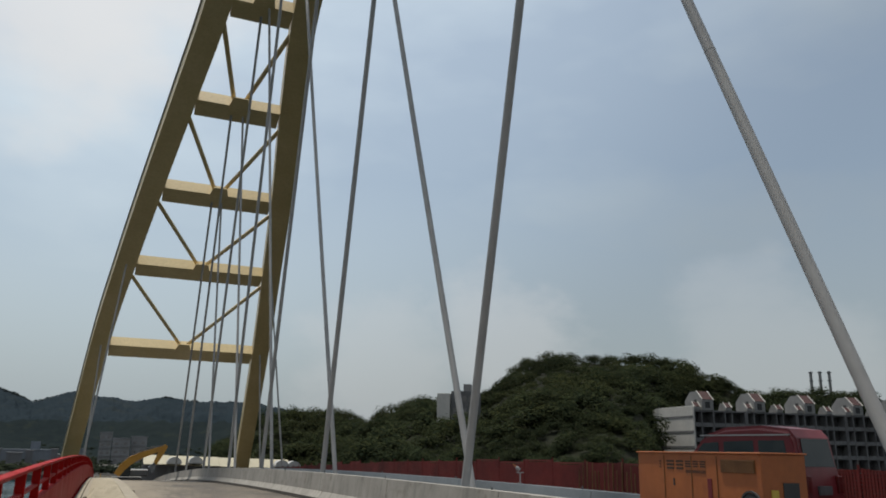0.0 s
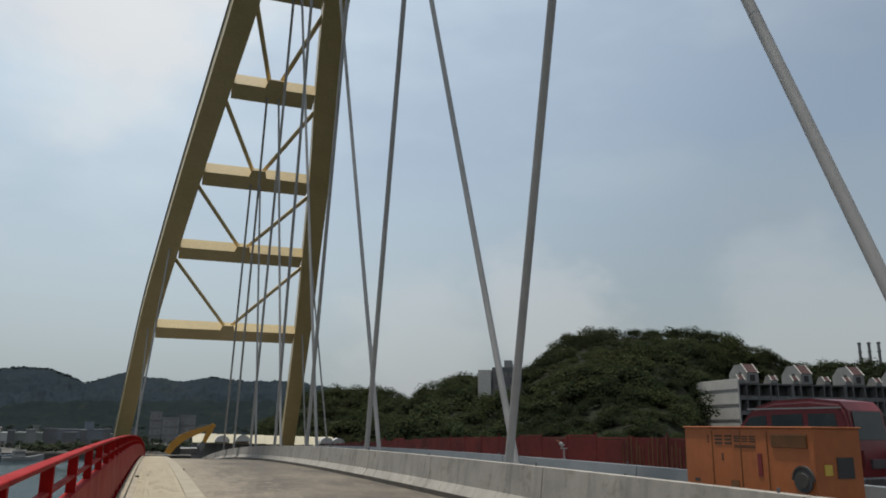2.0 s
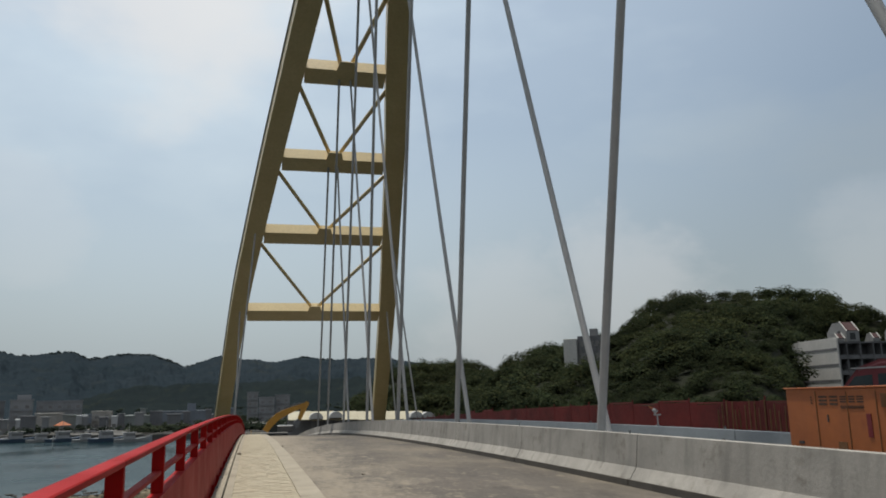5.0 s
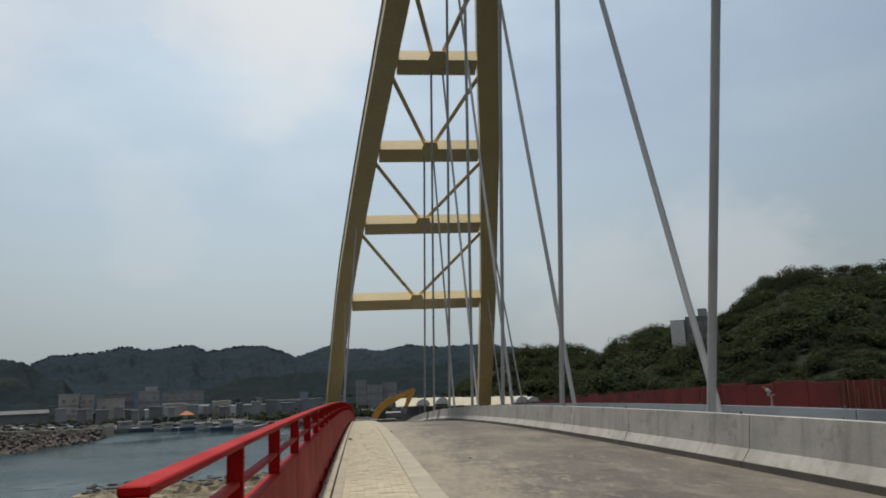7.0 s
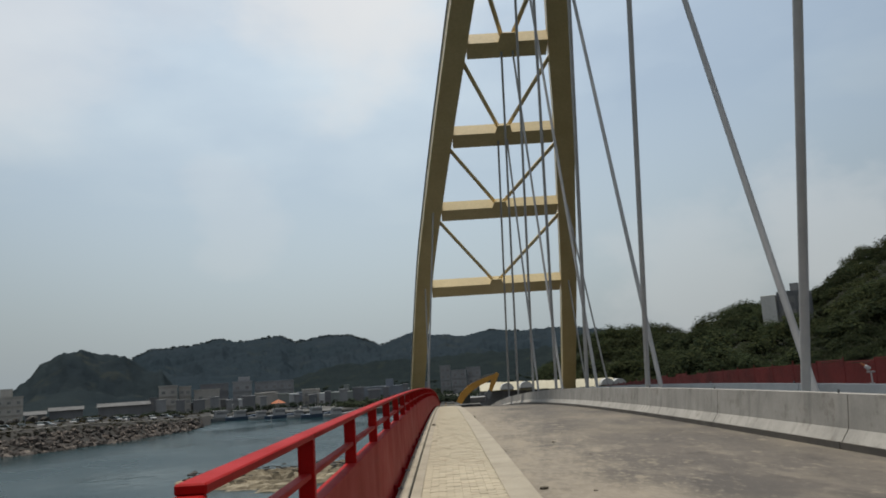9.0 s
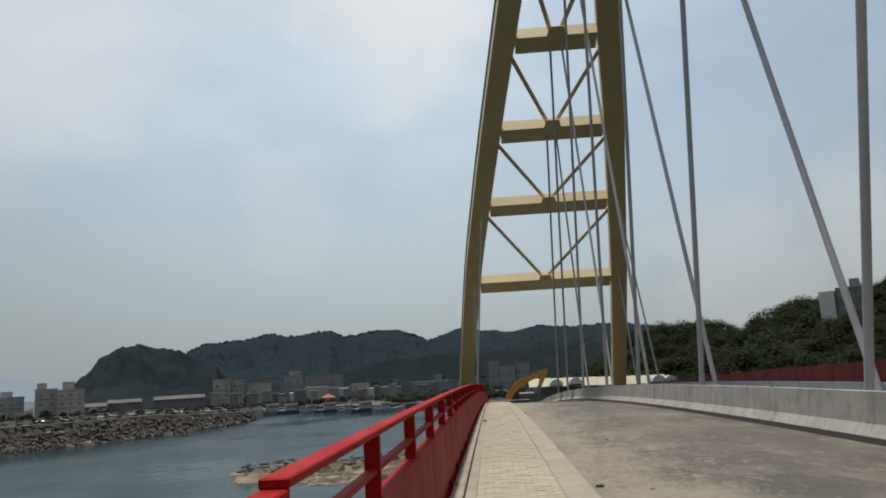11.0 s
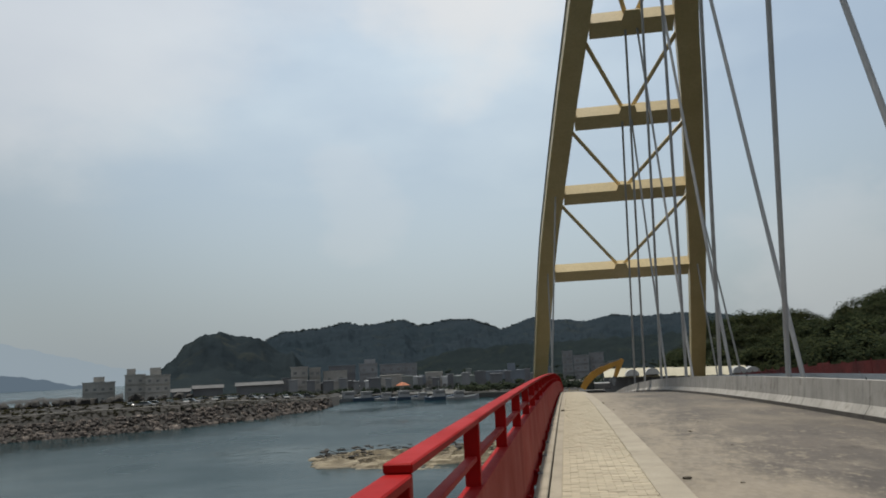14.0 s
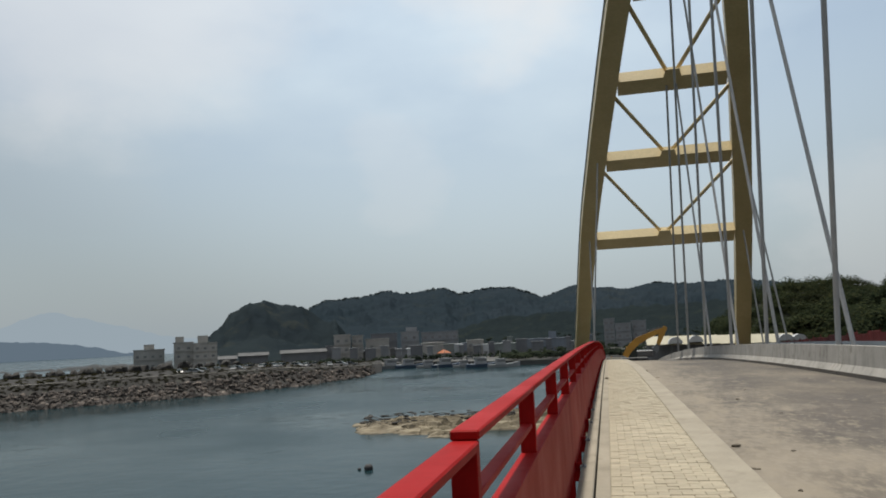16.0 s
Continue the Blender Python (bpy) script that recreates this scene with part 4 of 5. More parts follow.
TOWN = [(-33.6, -31.6, 0.15, 420, 2, (0.0, 5, 3.0), "buff low-rise block with a rooftop frame"), (-31.0, -29.7, 0.55, 405, 2, (-0.2, 4, 3.2), "buff concrete apartment block with a stair tower"), (-29.7, -28.1, 0.45, 402, 2, (-0.1, 5, 4.0), "buff concrete apartment block with a stair tower"),
        (-19.9, -18.7, 0.55, 345, 0, None, "beige apartment block with dark recesses by the harbour"), (-18.6, -17.8, 0.45, 347, 0, None, "narrow beige apartment block by the harbour"), (-17.6, -15.9, 0.15, 350, 0, None, "beige apartment block by the harbour"), (-17.2, -15.3, 0.5, 380, 3, None, "dark grey apartment block in the town"),
        (-15.0, -13.7, 0.55, 352, 1, (0.1, 5, 2.4), "grey harbour block with banded storeys"), (-13.5, -10.8, 0.45, 385, 1, None, "long grey block under the mountain"), (-13.5, -11.9, -0.35, 330, 2, None, "buff low house on the quay"), (-11.8, -10.5, -0.55, 326, 4, None, "white banded low house on the quay"),
        (-10.2, -9.0, -0.3, 335, 0, None, "beige house with a flat roof"), (-9.0, -8.3, -0.65, 330, 4, None, "small white house on the quay"), (-8.2, -5.9, -0.65, 340, 6, None, "greenish long low block"), (-5.8, -2.9, -0.42, 360, 5, (0.15, 3.5, 3.6), "blue grey office block with a white stair tower"), (-14.6, -13.9, -0.7, 322, 4, None, "small white shop on the quay")]
for a0, a1, top, r, m, tw, lab in TOWN:
    building(a0, a1, top, r, W[m], lab, tower=tw)
building(-0.2, 0.55, 0.78, 396, W[1], "grey stair block on the slope above the town", base=WATER + 1.6, depth=8)
building(0.6, 1.7, 0.42, 396, W[1], "wide grey terraced building on the slope", base=WATER + 1.6, depth=10)
building(1.75, 2.75, 0.55, 398, W[1], "grey end block of the terraced building", base=WATER + 1.6, depth=10)
ri = random.Random(11)
for k in range(34):
    a = -20.5 + 0.56 * k + ri.uniform(-0.2, 0.2)
    building(a, a + ri.uniform(0.35, 0.9), ri.uniform(-0.75, -0.15), ri.uniform(302, 325) if k % 2 else ri.uniform(360, 380), W[ri.choice((1, 1, 3, 3, 3, 5, 6, 7))], "small weathered flat roofed town house", depth=9)
# trees among the houses and along the shore
spots = []
for k in range(650):
    a = rng.uniform(-28, 12)
    r = rng.uniform(285, 400) if a < -8 else rng.uniform(262, 398)
    p = polar(a, r)
    rad = rng.uniform(0.8, 2.3)
    spots.append((p.x, p.y, WATER + 1.6 + rad * 0.5, rad, rng.uniform(0.7, 1.1)))
for k in range(420):
    a = rng.uniform(-7.5, 11)
    p = polar(a, np.interp(a, [-8, -3, 6, 12], [266, 259, 234, 206]) + rng.uniform(0, 26))
    rad = rng.uniform(0.9, 2.4)
    spots.append((p.x, p.y, WATER + 1.6 + rad * 0.4, rad, rng.uniform(0.6, 1.0)))
for k in range(160):
    a, r = rng.uniform(-13.5, 17), rng.uniform(400, 440)
    p = polar(a, r)
    rad = rng.uniform(0.8, 1.8)
    spots.append((p.x, p.y, foot_hill.z(a, r) + rad * 0.1, rad, rng.uniform(0.6, 0.9)))
M_TOWNLEAF = leaf_material("town_trees", [(0.020, 0.028, 0.022), (0.026, 0.035, 0.025), (0.034, 0.043, 0.028)])
woods("town_trees", spots, [crown_template(36, 0.25, 5) for _ in range(6)], M_TOWNLEAF, "dark green trees among the harbour houses", "trees")
spots = []
for k in range(1500):
    a = rng.uniform(-50, -17)
    sc = 1 if a < -24 else 1 - 0.06 * (a + 24)
    d = rng.choice((rng.uniform(12, 30), rng.uniform(7.0, 9.6)))
    h = np.interp(d, [7, 10, 13, 20, 30], [3.3, 4.6, 4.65, 5.5, 5.6]) * sc
    rad = rng.uniform(0.25, 0.8) * (0.6 if d < 10 else 1)
    p = polar(a, shore(a) + d)
    spots.append((p.x, p.y, WATER + h + rad * 0.1, rad, rng.uniform(0.4, 0.8)))
M_SCRUB = leaf_material("scrub", [(0.018, 0.019, 0.011), (0.027, 0.025, 0.014), (0.036, 0.036, 0.018)])
woods("breakwater_scrub", spots, [crown_template(20, 0.3, 4) for _ in range(4)], M_SCRUB, "low brown green scrub on the breakwater", "scrub")


M_ROOFG = material("grey_sheet_roof", (0.115, 0.115, 0.115), (0.08, 0.08, 0.08), 0.85, 0.3, 5, 0.05, spec=0.1)


def long_shed(az0, az1, top, r, mat, label):
    s = thing("long_shed", label, "shed")
    c = polar((az0 + az1) / 2, r)
    w = 2 * r * math.tan(radians((az1 - az0) / 2))
    h = EYE + r * math.tan(radians(top)) - WATER - 1.6
    m = Matrix.Translation((c.x, c.y, WATER + 1.6)) @ Matrix.Rotation(-radians((az0 + az1) / 2), 4, "Z")
    bm = bmesh.new()
    box(bm, -w / 2, w / 2, 0, 10, -1.0, h - 1.2, 0, m)
    part("wall", bm, W[3], s)
    bm = bmesh.new()
    extrude_poly(bm, [(-1, h - 1.3), (5, h), (11, h - 1.3), (11, h - 1.5), (5, h - 0.2), (-1, h - 1.5)], (0, 1, 0), (0, 0, 1), (1, 0, 0), (-w / 2 - 0.5, 0, 0), w + 1)
    bmesh.ops.transform(bm, matrix=m, verts=bm.verts)
    bmesh.ops.recalc_face_normals(bm, faces=bm.faces)
    part("roof", bm, mat, s, "pale sheet metal roof")


long_shed(-23.7, -20.5, -0.30, 335, M_ROOFG, "long dark market shed with a white roof")
long_shed(-26.6, -24.6, -0.35, 350, M_ROOFG, "dark boat shed with a pale roof")
long_shed(-28.0, -26.8, -0.5, 345, M_ROOFG, "small dark shed with a pale roof")

M_BOATW = material("boat_white", (0.32, 0.32, 0.32), (0.256, 0.256, 0.256), 0.4, 1, 6, 0.03)
M_BOATB = material("boat_blue", (0.06, 0.09, 0.14), (0.05, 0.07, 0.10), 0.5, 1, 6, 0.03)
M_ORANGE = material("orange_paint", (0.324, 0.0945, 0.0216), (0.27, 0.0765, 0.018), 0.55, 1.2, 9, 0.05, third=(0.225, 0.0585, 0.0144), streak=0.25)


def boat(az, r, length, mat, label):
    b = thing("fishing_boat", label, "boat", "moored boats")
    m = Matrix.Translation(polar(az, r, WATER)) @ Matrix.Rotation(-radians(az) + 0.1, 4, "Z") @ Matrix.Scale(length / 10, 4)
    bm = bmesh.new()
    ring = []
    for s, w, z in ((-5, 1.2, 1.0), (-3, 1.5, 0.9), (1, 1.5, 1.0), (3.5, 1.0, 1.3), (5.4, 0.08, 1.8)):
        ring.append([bm.verts.new((s, y, zz)) for y, zz in ((-w, z), (-w * 0.7, -0.4), (w * 0.7, -0.4), (w, z))])
    for a, c in zip(ring, ring[1:]):
        for j in range(4):
            bm.faces.new((a[j], a[(j + 1) % 4], c[(j + 1) % 4], c[j]))
    bm.faces.new(ring[0])
    bm.faces.new(ring[-1][::-1])
    bmesh.ops.recalc_face_normals(bm, faces=bm.faces)
    bmesh.ops.transform(bm, matrix=m, verts=bm.verts)
    part("hull", bm, mat, b)
    bm = bmesh.new()
    box(bm, -2.6, 0.6, -0.9, 0.9, 0.9, 2.6, 0.1, m)
    box(bm, -2.9, 1.0, -1.05, 1.05, 2.6, 2.75, 0, m)
    cab = part("cabin", bm, M_BOATW, b, "white wheelhouse")
    bm = bmesh.new()
    box(bm, -2.0, 0.65, -0.92, 0.92, 1.7, 2.3, 0, m)
    part("window", bm, M_GLASS, cab)
    bm = bmesh.new()
    tube(bm, m @ Vector((-1, 0, 2.7)), m @ Vector((-1, 0, 5.2)), 0.06, n=6)
    part("mast", bm, M_WHITE, b)


for az, r, ln, m, lab in ((-15.6, 283, 13, M_BOATW, "white fishing boat moored at the quay"), (-14.3, 280, 12, M_BOATB, "dark blue fishing boat moored at the quay"), (-12.9, 272, 10, M_BOATW, "white fishing boat moored at the quay"), (-11.6, 268, 12, M_BOATB, "dark blue fishing boat moored at the quay"), (-10.3, 262, 9, M_BOATW, "small white boat at the quay"), (-9.0, 256, 12, M_BOATB, "dark blue fishing boat moored at the quay"), (-7.6, 250, 10, M_BOATW, "small white boat at the quay")):
    boat(az, r, ln, m, lab)
stall = thing("market_tent", "orange canvas tent on the quay", "tent")
bm = bmesh.new()
c = polar(-11.9, 305)
bmesh.ops.create_cone(bm, segments=4, radius1=3.0, radius2=0.2, depth=1.4, matrix=Matrix.Translation((c.x, c.y, WATER + 5.0)))
part("canopy", bm, M_ORANGE, stall)
for dx, dy in ((-1.9, 0.0), (1.9, 0.0), (0.0, 1.9), (0.0, -1.9)):
    bm = bmesh.new()
    tube(bm, (c.x + dx, c.y + dy, WATER + 1.6), (c.x + dx, c.y + dy, WATER + 4.3), 0.08, n=6)
    part("pole", bm, M_STEEL, stall)


# ---- vehicles ----
M_CARW = material("white_car_paint", (0.315, 0.315, 0.315), (0.27, 0.27, 0.27), 0.3, 2, 9, 0.0)
M_CARG = material("grey_car_paint", (0.12, 0.125, 0.13), (0.10, 0.10, 0.105), 0.3, 2, 9, 0.0)
M_VAN = material("van_red_paint", (0.15, 0.012, 0.016), (0.12, 0.010, 0.014), 0.4, 1.5, 8, 0.02, third=(0.10, 0.010, 0.013))
M_CARGLASS = material("car_glass", (0.03, 0.04, 0.042), (0.045, 0.055, 0.055), 0.12, 1, 3, 0.0, spec=0.3)


def small_car(m, mat, label):
    car = thing("parked_car", label, "car", "parked cars")
    bm = bmesh.new()
    extrude_poly(bm, [(-2.1, 0.3), (2.1, 0.3), (2.15, 0.75), (1.2, 0.92), (-1.9, 0.95), (-2.1, 0.8)], (1, 0, 0), (0, 0, 1), (0, 1, 0), (0, -0.82, 0), 1.64)
    bmesh.ops.recalc_face_normals(bm, faces=bm.faces)
    bmesh.ops.transform(bm, matrix=m, verts=bm.verts)
    part("body", bm, mat, car)
    bm = bmesh.new()
    extrude_poly(bm, [(-1.7, 0.94), (1.1, 0.92), (0.45, 1.42), (-1.2, 1.45)], (1, 0, 0), (0, 0, 1), (0, 1, 0), (0, -0.7, 0), 1.4)
    bmesh.ops.recalc_face_normals(bm, faces=bm.faces)
    bmesh.ops.transform(bm, matrix=m, verts=bm.verts)
    part("cabin", bm, M_CARGLASS, car, "dark windows")
    bm = bmesh.new()
    box(bm, -1.22, 0.46, -0.68, 0.68, 1.43, 1.48, 0, m)
    part("roof", bm, mat, car)
    for sx in (-1.35, 1.35):
        for sy in (-0.8, 0.8):
            bm = bmesh.new()
            tube(bm, m @ Vector((sx, sy - 0.1, 0.3)), m @ Vector((sx, sy + 0.1, 0.3)), 0.3, n=12)
            part("wheel", bm, M_DARK, car)
    return car


for kk in range(16):
    a = -30.5 + 12.5 * kk / 16 + rng.uniform(-0.2, 0.2)
    r = shore(a) + 17 + rng.uniform(-2, 5)
    sc = 1 if a < -24 else 1 - 0.06 * (a + 24)
    small_car(Matrix.Translation(polar(a, r, WATER + 4.38 * sc)) @ Matrix.Rotation(rng.uniform(0, 3), 4, "Z"), M_CARW if kk % 3 else M_CARG, "small white car parked on the breakwater" if kk % 3 else "small dark grey car parked on the breakwater")
for a, r in ((-15.4, 312), (-14.0, 310), (-12.9, 306), (-10.9, 300), (-10.0, 296), (-7.4, 285)):
    small_car(Matrix.Translation(polar(a, r, WATER + 1.6)) @ Matrix.Rotation(0.2, 4, "Z"), M_CARW, "small white car parked on the quay")

# ---- far end of the bridge: long canopy shed and excavator ----
M_CREAM = material("cream_sheet", (0.31, 0.28, 0.19), (0.26, 0.235, 0.16), 0.6, 0.3, 5, 0.05)
shed = thing("market_hall", "long low hall with cream sheet roof and white arched gables", "hall")
for i in range(6):
    x0 = 7.0 + i * 4.3
    bm = bmesh.new()
    extrude_poly(bm, [(0, 0.0), (3.2, 1.5), (3.2, 1.38), (0, -0.14)], (0, 1, 0), (0, 0, 1), (1, 0, 0), (x0, 148, -1.55 - 0.10 * i), 4.26)
    bmesh.ops.recalc_face_normals(bm, faces=bm.faces)
    part("roof_panel", bm, M_CREAM, shed)
    bm = bmesh.new()
    box(bm, x0 + 0.05, x0 + 0.2, 148.2, 148.35, -7.6, -1.65 - 0.10 * i)
    part("post", bm, M_STEEL, shed)
# The shade below the canopy is put into this wall's dark colour.
bm = bmesh.new()
box(bm, 7.0, 33, 151.3, 151.6, -7.6, -0.75)
part("wall", bm, W[3], shed, "back wall coloured dark for the shade under the canopy")
for x0, z0 in ((12.0, -1.45), (15.6, -1.35), (30.8, -1.75), (33.0, -1.9)):
    bm = bmesh.new()
    n = 12
    out = [(1.25 * math.cos(math.pi * k / n), 1.15 * math.sin(math.pi * k / n)) for k in range(n + 1)]
    extrude_poly(bm, out, (1, 0, 0), (0, 0, 1), (0, 1, 0), (x0, 146.5, z0), 2.5)
    bmesh.ops.recalc_face_normals(bm, faces=bm.faces)
    part("arched_gable", bm, M_ROOFW, shed, "white arched canopy end")

M_DIGGER = material("digger_yellow", (0.42, 0.21, 0.018), (0.34, 0.165, 0.016), 0.5, 0.8, 6, 0.05)
EX, EK = 113.0, 113.0 / 98.0
ez = deck(EX) - FALL + 0.1
digger = thing("excavator", "yellow tracked excavator with a raised boom", "excavator")


def arm(pts, width, y, mat, name, label=""):
    """A box-section arm along pts (x, z, half height)."""
    bm = bmesh.new()
    up, dn = [], []
    pts = [(x * EK, EYE + (z - EYE) * EK, h * EK) for x, z, h in pts]
    for i, (x, z, h) in enumerate(pts):
        a, b = pts[max(0, i - 1)], pts[min(len(pts) - 1, i + 1)]
        t = Vector((b[0] - a[0], b[1] - a[1])).normalized()
        up.append((x - t.y * h, z + t.x * h))
        dn.append((x + t.y * h, z - t.x * h))
    extrude_poly(bm, dn + up[::-1], (1, 0, 0), (0, 0, 1), (0, 1, 0), (0, y - width / 2, 0), width)
    bmesh.ops.recalc_face_normals(bm, faces=bm.faces)
    return part(name, bm, mat, digger, label)


arm([(1.95, -1.75, 0.34), (2.5, -0.9, 0.40), (3.4, -0.05, 0.42), (4.4, 0.45, 0.36), (6.7, 1.32, 0.22)], 0.55, EX, M_DIGGER, "boom")
arm([(7.0, 1.6, 0.2), (6.6, 1.1, 0.36), (5.9, -0.6, 0.2)], 0.45, EX, M_DIGGER, "stick")
arm([(4.1, 0.85, 0.09), (5.4, 1.35, 0.09), (6.9, 1.6, 0.06)], 0.16, EX, M_STEEL, "ram", "grey hydraulic ram")
arm([(5.95, -0.5, 0.2), (5.6, -0.95, 0.42), (5.75, -1.5, 0.12)], 0.9, EX, M_STEEL, "bucket", "worn grey steel bucket")
bm = bmesh.new()
box(bm, 3.4, 6.2, EX + 1.2, EX + 3.4, ez + 1.0, ez + 1.9, 0.12)
part("house", bm, M_CARG, digger, "dark grey engine house")
bm = bmesh.new()
box(bm, 2.7, 3.9, EX + 0.4, EX + 1.5, ez + 1.0, ez + 2.35, 0.1)
part("cab", bm, M_CARGLASS, digger, "dark glazed cab")
for yy in (EX + 0.2, EX + 3.0):
    bm = bmesh.new()
    extrude_poly(bm, [(1.9, 0.1), (5.3, 0.1), (5.6, 0.5), (5.3, 0.9), (1.9, 0.9), (1.6, 0.5)], (1, 0, 0), (0, 0, 1), (0, 1, 0), (0, yy, ez - 0.1), 0.6)
    bmesh.ops.recalc_face_normals(bm, faces=bm.faces)
    part("track", bm, M_DARK, digger)

# ---- generator trailer on the median ----
gen = thing("generator_trailer", "faded orange generator trailer standing on the median", "generator")
GX0, GX1, GY0, GY1, GZ0, GZ1 = 8.0, 8.78, 7.80, 10.36, 0.44, 1.44
bm = bmesh.new()
box(bm, GX0, GX1, GY0, GY1, GZ0, GZ1, 0.012)
body = part("body", bm, M_ORANGE, gen)
bm = bmesh.new()
box(bm, GX0 - 0.02, GX1 + 0.02, GY0 - 0.02, GY1 + 0.02, GZ1 - 0.004, GZ1 + 0.02, 0.006)
part("lid", bm, M_ORANGE, gen)
M_DKORANGE = material("vent_orange", (0.16, 0.07, 0.02), (0.10, 0.045, 0.015), 0.7, 3, 20, 0.1)
bm = bmesh.new()
box(bm, GX0 - 0.012, GX0 + 0.005, 7.90, 8.52, 1.19, 1.36)
vent = part("vent", bm, M_DKORANGE, body, "dark louvred vent")
for k in range(7):
    bm = bmesh.new()
    box(bm, GX0 - 0.022, GX0 - 0.010, 7.91, 8.51, 1.20 + k * 0.023, 1.212 + k * 0.023)
    part("slat", bm, M_DKORANGE, vent)
for y0, y1, z0, z1, m, nm, lab in ((8.72, 8.80, 0.80, 1.10, M_VAN, "door_recess", "dark red recess"), (9.12, 9.13, 0.55, 1.40, M_DKORANGE, "panel_joint", ""), (8.60, 8.61, 0.55, 1.40, M_DKORANGE, "panel_joint", ""), (9.72, 9.73, 0.55, 1.40, M_DKORANGE, "panel_joint", ""), (10.05, 10.16, 0.66, 0.70, M_DARK, "slot", "black slot"), (9.2, 9.36, 0.62, 0.72, M_DKORANGE, "grille", "dark grille"), (9.5, 9.525, 0.98, 1.08, M_DARK, "latch", "black latch")):
    bm = bmesh.new()
    box(bm, GX0 - 0.008, GX0 + 0.004, y0, y1, z0, z1)
    part(nm, bm, m, body, lab)
M_INK = material("dark_lettering", (0.035, 0.02, 0.012), (0.05, 0.028, 0.015), 0.8, 3, 20, 0.0)
# writing on the side as plain bars
for y0, y1, z0, z1 in ((9.80, 9.83, 1.22, 1.34), (9.50, 9.66, 1.20, 1.35), (9.30, 9.45, 1.20, 1.35), (9.13, 9.25, 1.24, 1.34), (8.98, 9.09, 1.24, 1.34), (8.83, 8.94, 1.24, 1.34), (8.83, 9.25, 1.165, 1.205)):
    for k in range(3):
        bm = bmesh.new()
        u = (z1 - z0) / 3
        box(bm, GX0 - 0.006, GX0 + 0.003, y0, y1, z0 + k * u + u * 0.2, z0 + k * u + u * 0.75)
        part("lettering_bar", bm, M_INK, body)
bm = bmesh.new()
box(bm, GX0 + 0.35, GX0 + 0.62, GY0 - 0.012, GY0 + 0.004, 0.82, 1.08)
part("gauge_panel", bm, M_DARK, body, "black gauge panel")
bm = bmesh.new()
box(bm, GX0 + 0.14, GX0 + 0.26, GY0 - 0.012, GY0 + 0.004, 0.86, 0.99)
part("warning_plate", bm, material("faded_yellow", (0.5, 0.36, 0.05), (0.42, 0.3, 0.05), 0.6), body, "faded yellow plate")
bm = bmesh.new()
n = 16
arc = [(0.185 * math.cos(math.pi * k / n), 0.185 * math.sin(math.pi * k / n)) for k in range(n + 1)]
inner = [(0.16 * math.cos(math.pi * k / n), 0.16 * math.sin(math.pi * k / n)) for k in range(n, -1, -1)]
extrude_poly(bm, arc + inner, (0, 1, 0), (0, 0, 1), (1, 0, 0), (GX0 - 0.03, 8.0, 0.79), 0.03)
bmesh.ops.recalc_face_normals(bm, faces=bm.faces)
part("wheel_arch", bm, M_DARK, body, "black wheel arch")
bm = bmesh.new()
tube(bm, (GX0 - 0.025, 8.0, 0.79), (GX0 + 0.01, 8.0, 0.79), 0.15, n=20)
wheel = part("wheel", bm, M_DARK, gen, "black rubber tyre")
bm = bmesh.new()
tube(bm, (GX0 - 0.032, 8.0, 0.79), (GX0 - 0.02, 8.0, 0.79), 0.09, 0.1, n=16)
part("rim", bm, material("dark_rim", (0.045, 0.04, 0.035), (0.03, 0.026, 0.022), 0.7, 3, 20, 0.1), wheel, "dirty dark steel rim")
for xx in (GX0 + 0.08, GX1 - 0.16):
    bm = bmesh.new()
    box(bm, xx, xx + 0.08, GY0 + 0.1, GY1 - 0.1, 0.16, 0.45, 0.01)
    part("skid", bm, M_STEEL, gen, "grey steel skid rail")
gen.matrix_world = Matrix.Translation((0, 0.05, 0.085))

# dark scrap heap on the median, warning lamp on the far barrier
scrap = thing("scrap_heap", "heap of dark rusty scrap and cable on the median", "scrap heap")
M_RUST = material("rusty_scrap", (0.035, 0.026, 0.02), (0.02, 0.018, 0.017), 0.9, 2, 15, 0.3)
rs = random.Random(4)
for k in range(26):
    bm = bmesh.new()
    a = Vector((8.5 + rs.uniform(-0.3, 0.3), 12.6 + rs.uniform(-1.3, 1.3), 0.30 + rs.uniform(0, 0.28)))
    tube(bm, a, a + Vector((rs.uniform(-0.3, 0.3), rs.uniform(-0.8, 0.8), rs.uniform(-0.03, 0.06))), rs.uniform(0.025, 0.07), n=6)
    part("bar", bm, M_RUST, scrap)
spots = [(Vector((8.5 + rs.uniform(-0.35, 0.35), 12.6 + rs.uniform(-1.4, 1.4), 0.28 + rs.uniform(0, 0.2))), (0.3, 0.3, 0.14)) for _ in range(24)]
joined_boulders("rubble", spots, M_RUST, scrap)
lamp = thing("warning_lamp", "small white warning lamp on a thin post", "warning lamp")
lx, ly = 9.42, 16.9
bz = deck(ly) + 0.735
for nm, a, b, r0, r1, m in (("post", 0.0, 0.36, 0.022, 0.022, M_WHITE), ("dish", 0.33, 0.37, 0.10, 0.13, M_WHITE), ("base", 0.0, 0.03, 0.07, 0.07, M_WHITE)):
    bm = bmesh.new()
    tube(bm, (lx, ly, bz + a), (lx, ly, bz + b), r0, r1, n=12)
    part(nm, bm, m, lamp)
bm = bmesh.new()
tube(bm, (lx - 0.02, ly, bz + 0.42), (lx - 0.12, ly + 0.06, bz + 0.54), 0.07, 0.05, n=12)
part("lamp_head", bm, M_WHITE, lamp, smooth=True)
bm = bmesh.new()
